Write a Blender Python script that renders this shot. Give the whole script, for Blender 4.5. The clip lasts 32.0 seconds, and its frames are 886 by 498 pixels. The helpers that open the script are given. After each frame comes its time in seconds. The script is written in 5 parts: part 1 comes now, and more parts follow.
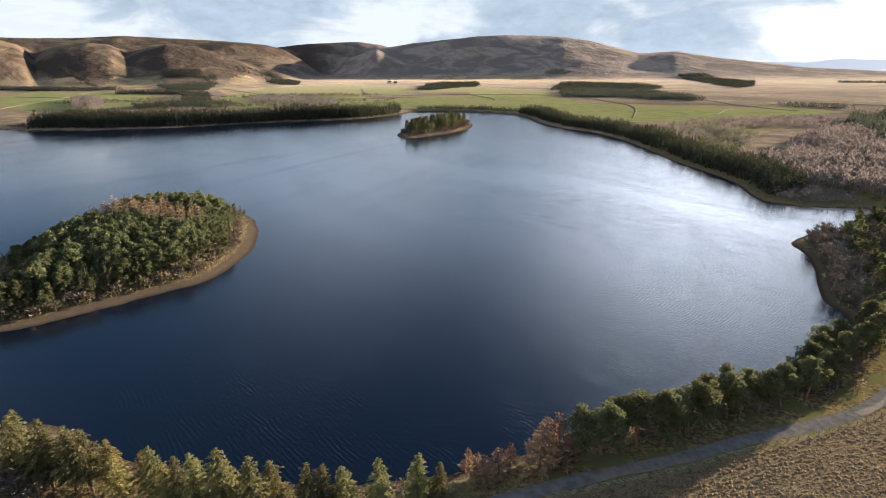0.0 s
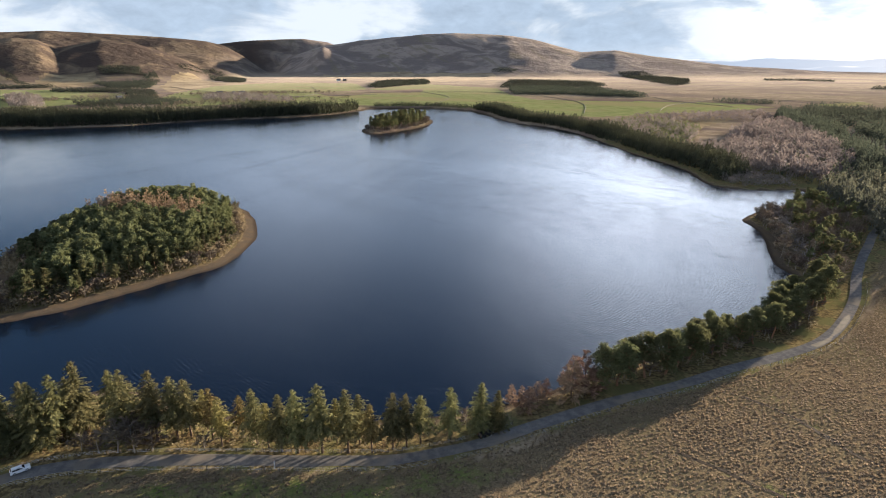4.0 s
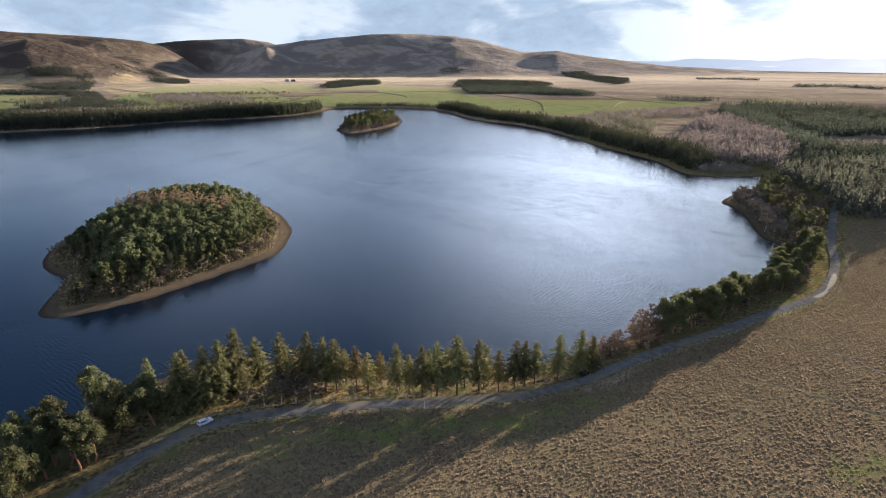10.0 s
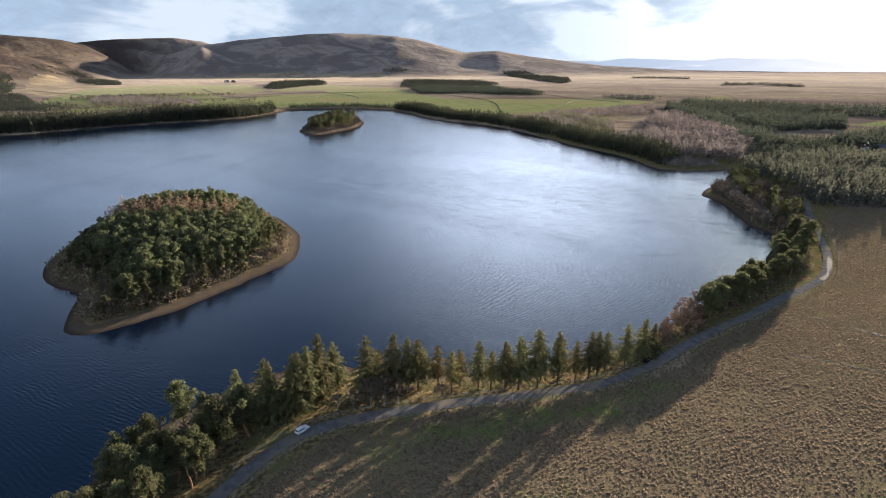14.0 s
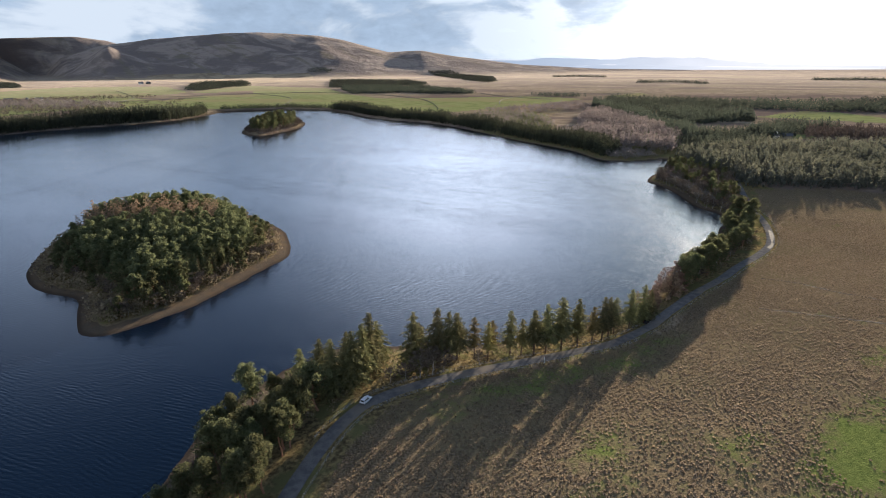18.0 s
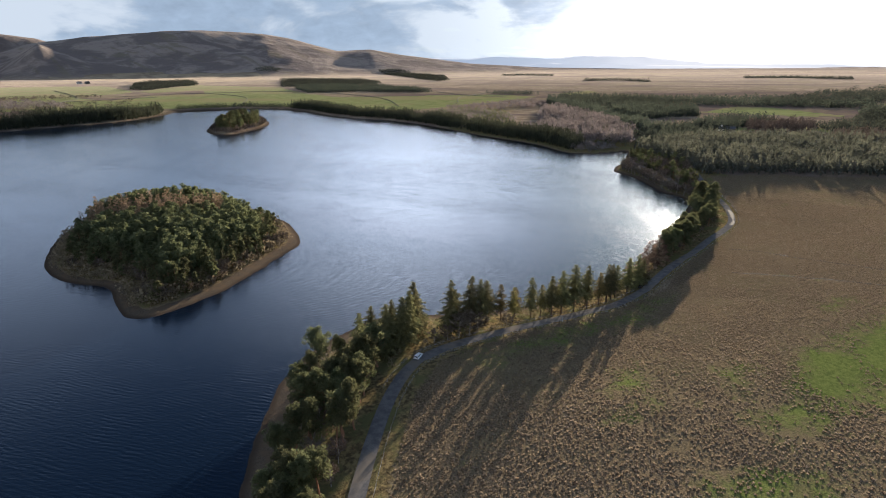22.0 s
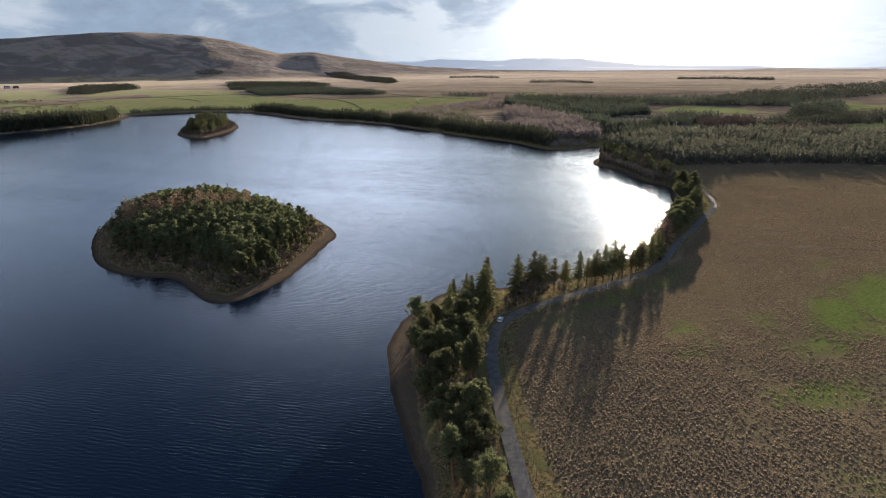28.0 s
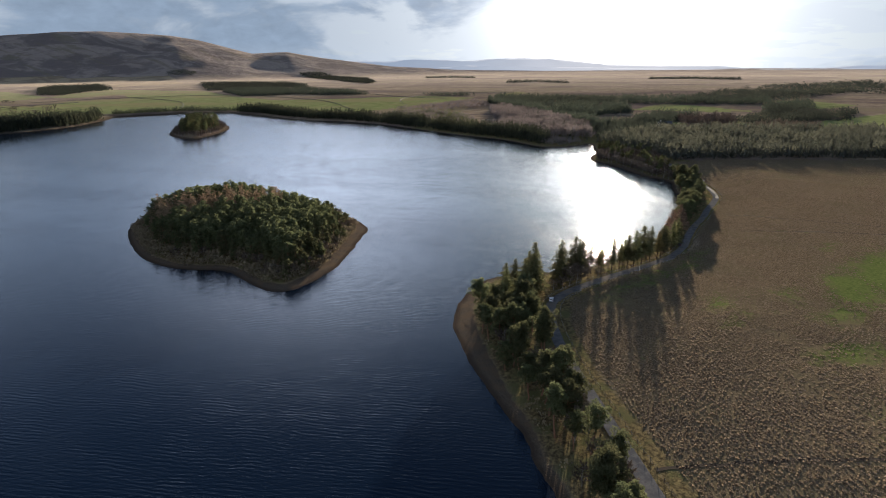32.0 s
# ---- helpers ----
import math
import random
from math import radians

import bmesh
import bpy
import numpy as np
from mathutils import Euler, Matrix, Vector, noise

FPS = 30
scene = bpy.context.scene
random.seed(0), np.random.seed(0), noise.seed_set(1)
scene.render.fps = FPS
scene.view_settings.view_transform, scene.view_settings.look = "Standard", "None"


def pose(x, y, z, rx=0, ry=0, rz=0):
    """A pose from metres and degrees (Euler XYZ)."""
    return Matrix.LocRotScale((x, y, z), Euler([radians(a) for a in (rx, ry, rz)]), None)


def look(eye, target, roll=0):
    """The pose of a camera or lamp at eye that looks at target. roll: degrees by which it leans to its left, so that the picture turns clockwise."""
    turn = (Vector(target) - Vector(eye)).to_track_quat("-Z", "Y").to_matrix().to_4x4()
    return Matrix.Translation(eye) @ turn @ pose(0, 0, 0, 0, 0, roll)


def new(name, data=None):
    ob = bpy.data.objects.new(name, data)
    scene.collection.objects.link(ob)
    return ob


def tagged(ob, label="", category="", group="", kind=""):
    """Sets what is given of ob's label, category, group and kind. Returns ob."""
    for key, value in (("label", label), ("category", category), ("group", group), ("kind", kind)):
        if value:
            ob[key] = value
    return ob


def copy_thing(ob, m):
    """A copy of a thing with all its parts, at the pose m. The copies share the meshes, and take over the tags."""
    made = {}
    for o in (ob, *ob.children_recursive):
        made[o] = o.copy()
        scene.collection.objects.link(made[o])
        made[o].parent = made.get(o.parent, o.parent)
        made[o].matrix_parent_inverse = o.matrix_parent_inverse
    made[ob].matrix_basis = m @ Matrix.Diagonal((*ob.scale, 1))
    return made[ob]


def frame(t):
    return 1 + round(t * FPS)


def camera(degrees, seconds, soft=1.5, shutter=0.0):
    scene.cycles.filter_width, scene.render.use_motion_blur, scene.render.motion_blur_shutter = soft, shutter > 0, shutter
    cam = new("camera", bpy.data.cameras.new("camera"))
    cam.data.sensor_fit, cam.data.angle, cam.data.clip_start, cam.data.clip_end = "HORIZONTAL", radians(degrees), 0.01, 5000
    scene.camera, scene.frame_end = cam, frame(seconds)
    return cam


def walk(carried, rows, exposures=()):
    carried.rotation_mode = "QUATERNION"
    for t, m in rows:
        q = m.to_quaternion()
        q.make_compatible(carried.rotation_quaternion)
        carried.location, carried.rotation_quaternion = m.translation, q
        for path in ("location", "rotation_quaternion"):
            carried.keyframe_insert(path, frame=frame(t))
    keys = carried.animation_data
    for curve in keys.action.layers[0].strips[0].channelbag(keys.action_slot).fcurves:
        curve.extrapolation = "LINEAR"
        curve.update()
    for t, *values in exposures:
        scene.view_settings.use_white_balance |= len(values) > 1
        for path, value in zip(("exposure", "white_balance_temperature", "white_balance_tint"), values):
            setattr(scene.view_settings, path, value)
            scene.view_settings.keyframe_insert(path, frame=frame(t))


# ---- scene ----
cam = camera(78.1, 32.0, 1.0)
METRES, EYE, TILT, LEAN, TURN = 258.0, 81.7, 2.1, 1.1, 0.0
ROWS = [
    (0.0, 0.0, 0.0, 0.0, 0.37, -20.47, -0.99),
    (0.5, -0.0102, -0.0092, -0.0, -0.99, -20.45, -1.05),
    (1.0, -0.0208, -0.0187, -0.0001, -1.88, -20.46, -1.12),
    (1.5, -0.0317, -0.0285, -0.0003, -2.48, -20.51, -1.18),
    (2.0, -0.0429, -0.0386, -0.0006, -3.09, -20.54, -1.24),
    (2.5, -0.0545, -0.0489, -0.0008, -3.7, -20.56, -1.28),
    (3.0, -0.0662, -0.0594, -0.001, -4.31, -20.58, -1.33),
    (3.5, -0.0783, -0.0698, -0.0013, -4.76, -20.58, -1.35),
    (5.5, -0.1281, -0.1096, -0.0012, -6.44, -20.46, -1.38),
    (6.0, -0.1413, -0.1187, -0.0009, -6.85, -20.43, -1.38),
    (6.5, -0.1543, -0.1276, -0.0008, -7.27, -20.42, -1.38),
    (7.0, -0.1679, -0.1356, -0.0006, -7.76, -20.39, -1.41),
    (7.5, -0.1822, -0.1417, -0.0005, -8.3, -20.37, -1.44),
    (8.0, -0.197, -0.1458, -0.0006, -8.83, -20.37, -1.45),
    (8.5, -0.2124, -0.1483, -0.0008, -9.39, -20.36, -1.47),
    (9.0, -0.2282, -0.1493, -0.001, -9.95, -20.36, -1.47),
    (9.5, -0.2442, -0.1493, -0.0011, -10.52, -20.35, -1.45),
    (10.0, -0.2604, -0.1485, -0.0011, -11.12, -20.39, -1.46),
    (10.5, -0.2768, -0.1471, -0.0012, -11.8, -20.4, -1.48),
    (11.0, -0.2932, -0.1452, -0.0013, -12.47, -20.4, -1.49),
    (11.5, -0.3098, -0.1427, -0.0014, -13.16, -20.39, -1.51),
    (12.0, -0.3263, -0.1399, -0.0016, -13.9, -20.37, -1.53),
    (12.5, -0.3428, -0.1366, -0.0018, -14.74, -20.34, -1.54),
    (13.0, -0.3593, -0.133, -0.002, -15.58, -20.32, -1.55),
    (13.5, -0.3756, -0.1291, -0.0022, -16.42, -20.28, -1.55),
    (14.0, -0.392, -0.1251, -0.0024, -17.35, -20.24, -1.57),
    (14.5, -0.408, -0.1221, -0.0026, -18.35, -20.18, -1.54),
    (16.5, -0.4684, -0.1256, -0.0054, -22.36, -20.06, -1.51),
    (17.0, -0.4833, -0.1293, -0.0055, -23.34, -20.07, -1.54),
    (17.5, -0.4982, -0.1334, -0.0059, -24.31, -20.07, -1.54),
    (18.0, -0.5133, -0.1377, -0.0061, -25.22, -20.05, -1.56),
    (18.5, -0.5281, -0.1423, -0.0064, -26.06, -20.06, -1.56),
    (19.0, -0.5429, -0.1467, -0.0068, -26.87, -20.06, -1.57),
    (19.5, -0.558, -0.1511, -0.0072, -27.63, -20.08, -1.6),
    (20.0, -0.5727, -0.1556, -0.0076, -28.31, -20.09, -1.61),
    (20.5, -0.5879, -0.1594, -0.0079, -28.91, -20.09, -1.65),
    (21.0, -0.6034, -0.1627, -0.0081, -29.48, -20.07, -1.67),
    (21.5, -0.6188, -0.1656, -0.0083, -30.03, -20.04, -1.68),
    (22.0, -0.6333, -0.1676, -0.0085, -30.54, -19.99, -1.68),
    (22.5, -0.649, -0.169, -0.0086, -31.07, -19.98, -1.72),
    (23.0, -0.6647, -0.1697, -0.0086, -31.62, -19.94, -1.72),
    (23.5, -0.68, -0.1699, -0.0087, -32.13, -19.9, -1.71),
    (24.0, -0.6955, -0.1698, -0.0089, -32.67, -19.87, -1.7),
    (24.5, -0.7111, -0.1692, -0.0089, -33.23, -19.85, -1.71),
    (25.0, -0.7262, -0.1684, -0.0092, -33.78, -19.79, -1.71),
    (25.5, -0.7416, -0.1671, -0.0093, -34.37, -19.76, -1.72),
    (27.5, -0.8029, -0.1609, -0.0107, -36.21, -19.61, -1.68),
    (28.0, -0.8179, -0.1587, -0.0111, -36.56, -19.58, -1.68),
    (28.5, -0.8331, -0.1564, -0.0115, -36.93, -19.57, -1.69),
    (29.0, -0.8481, -0.1539, -0.0118, -37.29, -19.55, -1.7),
    (29.5, -0.8632, -0.1514, -0.0124, -37.65, -19.52, -1.71),
    (30.0, -0.8784, -0.1487, -0.0126, -38.02, -19.51, -1.7),
    (30.5, -0.8937, -0.1458, -0.0131, -38.38, -19.49, -1.75),
    (31.0, -0.9086, -0.1431, -0.0133, -38.74, -19.48, -1.72),
    (31.5, -0.9235, -0.1396, -0.0138, -39.12, -19.48, -1.75),
    (32.0, -0.9383, -0.1353, -0.0141, -39.49, -19.47, -1.74),
]
walk(cam, [(t, pose(0, 0, EYE, TILT, LEAN, TURN) @ pose(METRES * x, METRES * y, METRES * z, 90 + pitch, roll, yaw)) for t, x, y, z, yaw, pitch, roll in ROWS],
     [(0.0, 2.05, 6450, 10), (6.0, 1.99, 6150, 10), (9.0, 1.94, 6000, 10), (14.0, 1.87, 5950, 10), (19.0, 1.74, 5950, 10), (24.0, 1.58, 5950, 10), (28.0, 1.41, 5950, 10), (32.0, 1.24, 5900, 10)])

# ---- light: low late sun beyond the far shore, broken cloud ----
SUN_AZ, SUN_EL = 56.5, 8.2
SUN_DIR = Vector((math.sin(radians(SUN_AZ)) * math.cos(radians(SUN_EL)),
                  math.cos(radians(SUN_AZ)) * math.cos(radians(SUN_EL)), math.sin(radians(SUN_EL))))
sun_data = bpy.data.lights.new("sun", "SUN")
sun_data.energy, sun_data.angle, sun_data.color = 5.0, radians(0.6), (1.0, 0.83, 0.63)
sun = new("sun", sun_data)
sun.matrix_basis = look((0, 0, 300), Vector((0, 0, 300)) - SUN_DIR)


class Nodes:
    """Short hand for building a node tree."""

    def __init__(self, tree):
        self.tree = tree
        tree.nodes.clear()

    def add(self, kind, **props):
        n = self.tree.nodes.new(kind)
        for k, v in props.items():
            setattr(n, k, v)
        return n

    def put(self, socket, value):
        if isinstance(value, bpy.types.NodeSocket):
            self.tree.links.new(value, socket)
        elif isinstance(value, (tuple, list)) and socket.type == "RGBA" and len(value) == 3:
            socket.default_value = (*value, 1)
        else:
            socket.default_value = value

    def math(self, op, a, b=0.0, c=0.0, clamp=False):
        n = self.add("ShaderNodeMath", operation=op, use_clamp=clamp)
        for s, v in zip(n.inputs, (a, b, c)):
            self.put(s, v)
        return n.outputs[0]

    def vec(self, op, a, b=(0, 0, 0), scale=1.0):
        n = self.add("ShaderNodeVectorMath", operation=op)
        self.put(n.inputs[0], a)
        self.put(n.inputs[3] if op == "SCALE" else n.inputs[1], scale if op == "SCALE" else b)
        return n.outputs["Value"] if op in ("DOT_PRODUCT", "LENGTH") else n.outputs[0]

    def mix(self, fac, a, b, blend="MIX"):
        n = self.add("ShaderNodeMix", data_type="RGBA", blend_type=blend)
        for i, v in ((0, fac), (6, a), (7, b)):
            self.put(n.inputs[i], v)
        return n.outputs[2]

    def noise(self, coord, scale, detail=3.0, rough=0.55, warp=0.0):
        n = self.add("ShaderNodeTexNoise")
        self.put(n.inputs["Vector"], coord)
        for k, v in (("Scale", scale), ("Detail", detail), ("Roughness", rough), ("Distortion", warp)):
            n.inputs[k].default_value = v
        return n.outputs[0]

    def step(self, value, lo, hi, out_lo=0.0, out_hi=1.0):
        n = self.add("ShaderNodeMapRange", interpolation_type="SMOOTHSTEP")
        for i, v in enumerate((value, lo, hi, out_lo, out_hi)):
            self.put(n.inputs[i], v)
        return n.outputs[0]

    def stretch(self, coord, scale, turn=0.0):
        n = self.add("ShaderNodeMapping")
        self.put(n.inputs[0], coord)
        n.inputs["Rotation"].default_value = (0, 0, radians(turn))
        n.inputs["Scale"].default_value = scale
        return n.outputs[0]

    def across(self, coord, bearing, fine, long):
        """Coordinates turned so that x runs along a compass bearing; each way has its own scale."""
        a = radians(bearing)
        n = self.add("ShaderNodeCombineXYZ")
        self.put(n.inputs[0], self.math("MULTIPLY", self.vec("DOT_PRODUCT", coord, (math.sin(a), math.cos(a), 0.0)), fine))
        self.put(n.inputs[1], self.math("MULTIPLY", self.vec("DOT_PRODUCT", coord, (math.cos(a), -math.sin(a), 0.0)), long))
        return n.outputs[0]

    def bump(self, height, strength, distance, normal=None):
        n = self.add("ShaderNodeBump")
        self.put(n.inputs["Height"], height)
        self.put(n.inputs["Strength"], strength)
        n.inputs["Distance"].default_value = distance
        if normal is not None:
            self.put(n.inputs["Normal"], normal)
        return n.outputs[0]


# world: clear evening sky behind broken stratocumulus, brightest round the sun
world = bpy.data.worlds.new("sky")
scene.world = world
world.use_nodes = True
w = Nodes(world.node_tree)
w_out = w.add("ShaderNodeOutputWorld")
w_bg = w.add("ShaderNodeBackground")
sky = w.add("ShaderNodeTexSky", sky_type="NISHITA", sun_disc=False, sun_elevation=radians(SUN_EL),
            sun_rotation=radians(SUN_AZ), altitude=280.0, air_density=1.0, dust_density=1.4)
way = w.add("ShaderNodeTexCoord").outputs["Generated"]
xyz = w.add("ShaderNodeSeparateXYZ")
w.put(xyz.inputs[0], way)
up = w.math("MAXIMUM", xyz.outputs["Z"], 0.0)
lift = w.math("DIVIDE", 1.0, w.math("ADD", up, 0.10))
flat = w.vec("SCALE", way, scale=lift)
deck = w.noise(w.stretch(flat, (1.0, 1.0, 0.0), 20), 0.62, 6.0, 0.55, 0.35)
fine = w.noise(w.stretch(flat, (1.0, 1.0, 0.0), -15), 2.1, 5.0, 0.6, 0.2)
ruffle = w.add("ShaderNodeTexNoise")
w.put(ruffle.inputs["Vector"], w.stretch(way, (1.0, 1.0, 3.0)))
for key, value in (("Scale", 7.0), ("Detail", 6.0), ("Roughness", 0.6)):
    ruffle.inputs[key].default_value = value
warped = w.vec("ADD", way, w.vec("SCALE", w.vec("SUBTRACT", ruffle.outputs["Color"], (0.5, 0.5, 0.5)), scale=0.17))
squat = w.vec("NORMALIZE", w.vec("MULTIPLY", warped, (1.0, 1.0, 2.2)))


def bank(az, el, power, source=None):
    """A cloud mass that lies in that direction."""
    v = Vector((math.sin(radians(az)) * math.cos(radians(el)), math.cos(radians(az)) * math.cos(radians(el)), math.sin(radians(el)) * (2.2 if source is None else 1.0))).normalized()
    return w.math("POWER", w.math("MAXIMUM", w.vec("DOT_PRODUCT", squat if source is None else source, tuple(v)), 0.0), power)


dark_banks = w.math("ADD", bank(12, 5.5, 28.0), w.math("ADD", bank(-19, 6.0, 90.0), w.math("MULTIPLY", bank(39, 5.0, 170.0), 0.9)))
pale_banks = w.math("ADD", bank(-5, 4.0, 220.0), w.math("ADD", bank(-34, 3.5, 130.0), bank(33, 2.5, 240.0)))
shape = w.math("ADD", w.math("MULTIPLY", deck, 0.6), w.math("MULTIPLY", fine, 0.4))
cover = w.step(w.math("ADD", shape, w.math("MULTIPLY", dark_banks, 0.3)), 0.34, 0.52)
lumps = w.noise(w.stretch(way, (1.0, 1.0, 2.6)), 5.6, 7.0, 0.54, 0.6)
curd = w.noise(w.stretch(way, (1.0, 1.0, 2.0)), 27.0, 5.0, 0.6, 0.3)
mass = w.math("ADD", w.math("MULTIPLY", lumps, 0.84), w.math("MULTIPLY", curd, 0.16))
mass = w.math("ADD", mass, w.math("MULTIPLY", w.math("SUBTRACT", dark_banks, pale_banks), 0.17))
toward = w.math("MAXIMUM", w.vec("DOT_PRODUCT", way, tuple(SUN_DIR)), 0.0)
thick = w.step(w.math("SUBTRACT", mass, w.math("MULTIPLY", w.math("POWER", toward, 14.0), 0.22)), 0.40, 0.60)
glow = w.math("POWER", toward, 20.0)
core = w.math("POWER", toward, 150.0)
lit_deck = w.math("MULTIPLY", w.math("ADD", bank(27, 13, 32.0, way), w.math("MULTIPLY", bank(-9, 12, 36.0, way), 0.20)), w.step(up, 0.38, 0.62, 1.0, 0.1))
higher = w.step(up, 0.09, 0.22)
edge_light = w.mix(glow, w.mix(higher, (0.330, 0.356, 0.382), (0.225, 0.290, 0.380)), (0.80, 0.79, 0.76))
base_light = w.mix(glow, w.mix(higher, (0.188, 0.230, 0.282), (0.115, 0.180, 0.290)), (0.42, 0.44, 0.47))
base_light = w.vec("SCALE", base_light, scale=w.math("ADD", 0.72, w.math("MULTIPLY", curd, 0.56)))
cloud = w.mix(thick, edge_light, base_light)
cloud = w.mix(core, cloud, (6.5, 6.1, 5.6))
clear = w.vec("MULTIPLY", sky.outputs[0], (0.034, 0.051, 0.077))
haze = w.step(up, 0.0, 0.045, 0.40, 0.0)
horizon = w.mix(glow, (0.34, 0.38, 0.42), (0.85, 0.83, 0.80))
upper = w.mix(w.math("MULTIPLY", w.math("MAXIMUM", cover, w.step(up, 0.12, 0.26, 0.94, 0.0)), w.step(up, 0.13, 0.28, 1.0, 0.06)), clear, cloud)
upper = w.mix(w.math("MULTIPLY", lit_deck, w.step(up, 0.095, 0.20, 0.0, 0.9)), upper, (1.80, 1.95, 2.24))
# unseen front-lit cloud away from the sun, added to lift the shaded ground
fill_cloud = w.step(w.vec("DOT_PRODUCT", way, (-SUN_DIR.x, -SUN_DIR.y, 0.25)), 0.15, 1.0)
upper = w.mix(w.math("MULTIPLY", fill_cloud, w.step(shape, 0.30, 0.60, 0.45, 1.0)), upper, (0.40, 0.43, 0.47))
w.put(w_bg.inputs["Color"], w.mix(haze, upper, horizon))
w_bg.inputs["Strength"].default_value = 0.66
w.tree.links.new(w_bg.outputs[0], w_out.inputs[0])


# ---- materials ----
def material(name):
    m = bpy.data.materials.new(name)
    m.use_nodes = True
    n = Nodes(m.node_tree)
    out, bsdf = n.add("ShaderNodeOutputMaterial"), n.add("ShaderNodeBsdfPrincipled")
    n.tree.links.new(bsdf.outputs[0], out.inputs[0])
    bsdf.inputs["Specular IOR Level"].default_value = 0.0
    return m, n, bsdf


def object_coord(n):
    return n.add("ShaderNodeTexCoord").outputs["Object"]


def leafy(name, dark, light, rough=0.75, sheen_through=0.25, jitter=0.5, patch_scale=0.55, veil=0.0):
    """Foliage or twigs: varies from plant to plant and from spray to spray, lets a little light through."""
    m, n, bsdf = material(name)
    tree_rand = n.add("ShaderNodeObjectInfo").outputs["Random"]
    leaf_rand = n.add("ShaderNodeNewGeometry").outputs["Random Per Island"]
    patch = n.noise(object_coord(n), patch_scale, 3.0)
    f = n.math("ADD", n.math("MULTIPLY", leaf_rand, jitter), n.math("MULTIPLY", n.step(patch, 0.3, 0.7), 1 - jitter))
    col = n.mix(f, dark, light)
    hue = n.add("ShaderNodeHueSaturation")
    n.put(hue.inputs["Hue"], n.math("ADD", 0.482, n.math("MULTIPLY", tree_rand, 0.036)))
    n.put(hue.inputs["Value"], n.math("ADD", 0.75, n.math("MULTIPLY", tree_rand, 0.5)))
    n.put(hue.inputs["Color"], col)
    n.put(bsdf.inputs["Base Color"], hue.outputs[0])
    bsdf.inputs["Roughness"].default_value = rough
    # sheen as a pale veil; on the far woods it stands in for haze
    bsdf.inputs["Sheen Weight"].default_value = veil
    bsdf.inputs["Sheen Roughness"].default_value = 0.6
    if sheen_through:
        out = n.tree.nodes["Material Output"]
        tr = n.add("ShaderNodeBsdfTranslucent")
        n.put(tr.inputs[0], hue.outputs[0])
        ms = n.add("ShaderNodeMixShader")
        ms.inputs[0].default_value = sheen_through
        n.tree.links.new(bsdf.outputs[0], ms.inputs[1])
        n.tree.links.new(tr.outputs[0], ms.inputs[2])
        n.tree.links.new(ms.outputs[0], out.inputs[0])
    return m


def plain(name, colour, rough=0.6, metal=0.0, grain=0.15, scale=6.0, bump=0.0):
    m, n, bsdf = material(name)
    c = object_coord(n)
    f = n.noise(c, scale, 4.0)
    n.put(bsdf.inputs["Base Color"], n.mix(f, tuple(v * (1 - grain) for v in colour), tuple(min(1, v * (1 + grain)) for v in colour)))
    bsdf.inputs["Roughness"].default_value, bsdf.inputs["Metallic"].default_value = rough, metal
    bsdf.inputs["Specular IOR Level"].default_value = 0.5 if rough < 0.6 else 0.1
    if bump:
        n.put(bsdf.inputs["Normal"], n.bump(f, 0.6, bump))
    return m


SPRUCE = leafy("spruce_needles", (0.074, 0.080, 0.040), (0.245, 0.222, 0.104), 0.75, 0.48, 0.4)
DEAD_TWIG = leafy("dead_branches", (0.110, 0.088, 0.064), (0.215, 0.170, 0.120), 0.9, 0.15)
SPRUCE_WARM = leafy("spruce_needles_yellowed", (0.090, 0.080, 0.034), (0.280, 0.220, 0.090), 0.75, 0.38)
PINE = leafy("pine_needles", (0.062, 0.069, 0.034), (0.172, 0.170, 0.080), 0.75, 0.42, 0.24, 0.40, 0.03)
BARE = leafy("bare_twigs", (0.075, 0.058, 0.045), (0.200, 0.160, 0.125), 0.85, 0.1)
LARCH = leafy("larch_twigs", (0.190, 0.130, 0.090), (0.365, 0.250, 0.168), 0.85, 0.3)
WOOD_SHORE = leafy("shore_conifer_needles", (0.036, 0.043, 0.027), (0.090, 0.094, 0.055), 0.85, 0.35, 0.25, 0.10, 0.1)
# last value of the next three: sheen in place of haze before the woods
BIRCH_WOOD = leafy("birch_twigs", (0.098, 0.080, 0.073), (0.215, 0.174, 0.154), 0.85, 0.45, 0.3, 0.05, 0.5)
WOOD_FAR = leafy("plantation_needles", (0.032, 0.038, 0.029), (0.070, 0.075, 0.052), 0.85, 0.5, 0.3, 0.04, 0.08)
WOOD_YOUNG = leafy("young_plantation_needles", (0.054, 0.057, 0.040), (0.112, 0.108, 0.074), 0.85, 0.6, 0.18, 0.05, 0.4)
RUSH = leafy("rush_tussock", (0.145, 0.110, 0.070), (0.315, 0.240, 0.158), 0.9, 0.55, 0.45, 0.5, 0.2)
BARK = plain("conifer_bark", (0.115, 0.080, 0.058), 0.9, 0, 0.5, 9.0, 0.03)
PINE_BARK = plain("pine_bark", (0.230, 0.125, 0.075), 0.9, 0, 0.45, 7.0, 0.03)
BIRCH_BARK = plain("pale_bark", (0.300, 0.260, 0.220), 0.85, 0, 0.4, 10.0, 0.01)
BRACKEN = leafy("dead_bracken", (0.130, 0.092, 0.056), (0.290, 0.205, 0.115), 0.9, 0.3)
SCRUB = leafy("scrub_twigs", (0.135, 0.105, 0.066), (0.310, 0.250, 0.160), 0.85, 0.3)
POST_WOOD = plain("weathered_wood", (0.150, 0.125, 0.100), 0.85, 0, 0.4, 12.0)


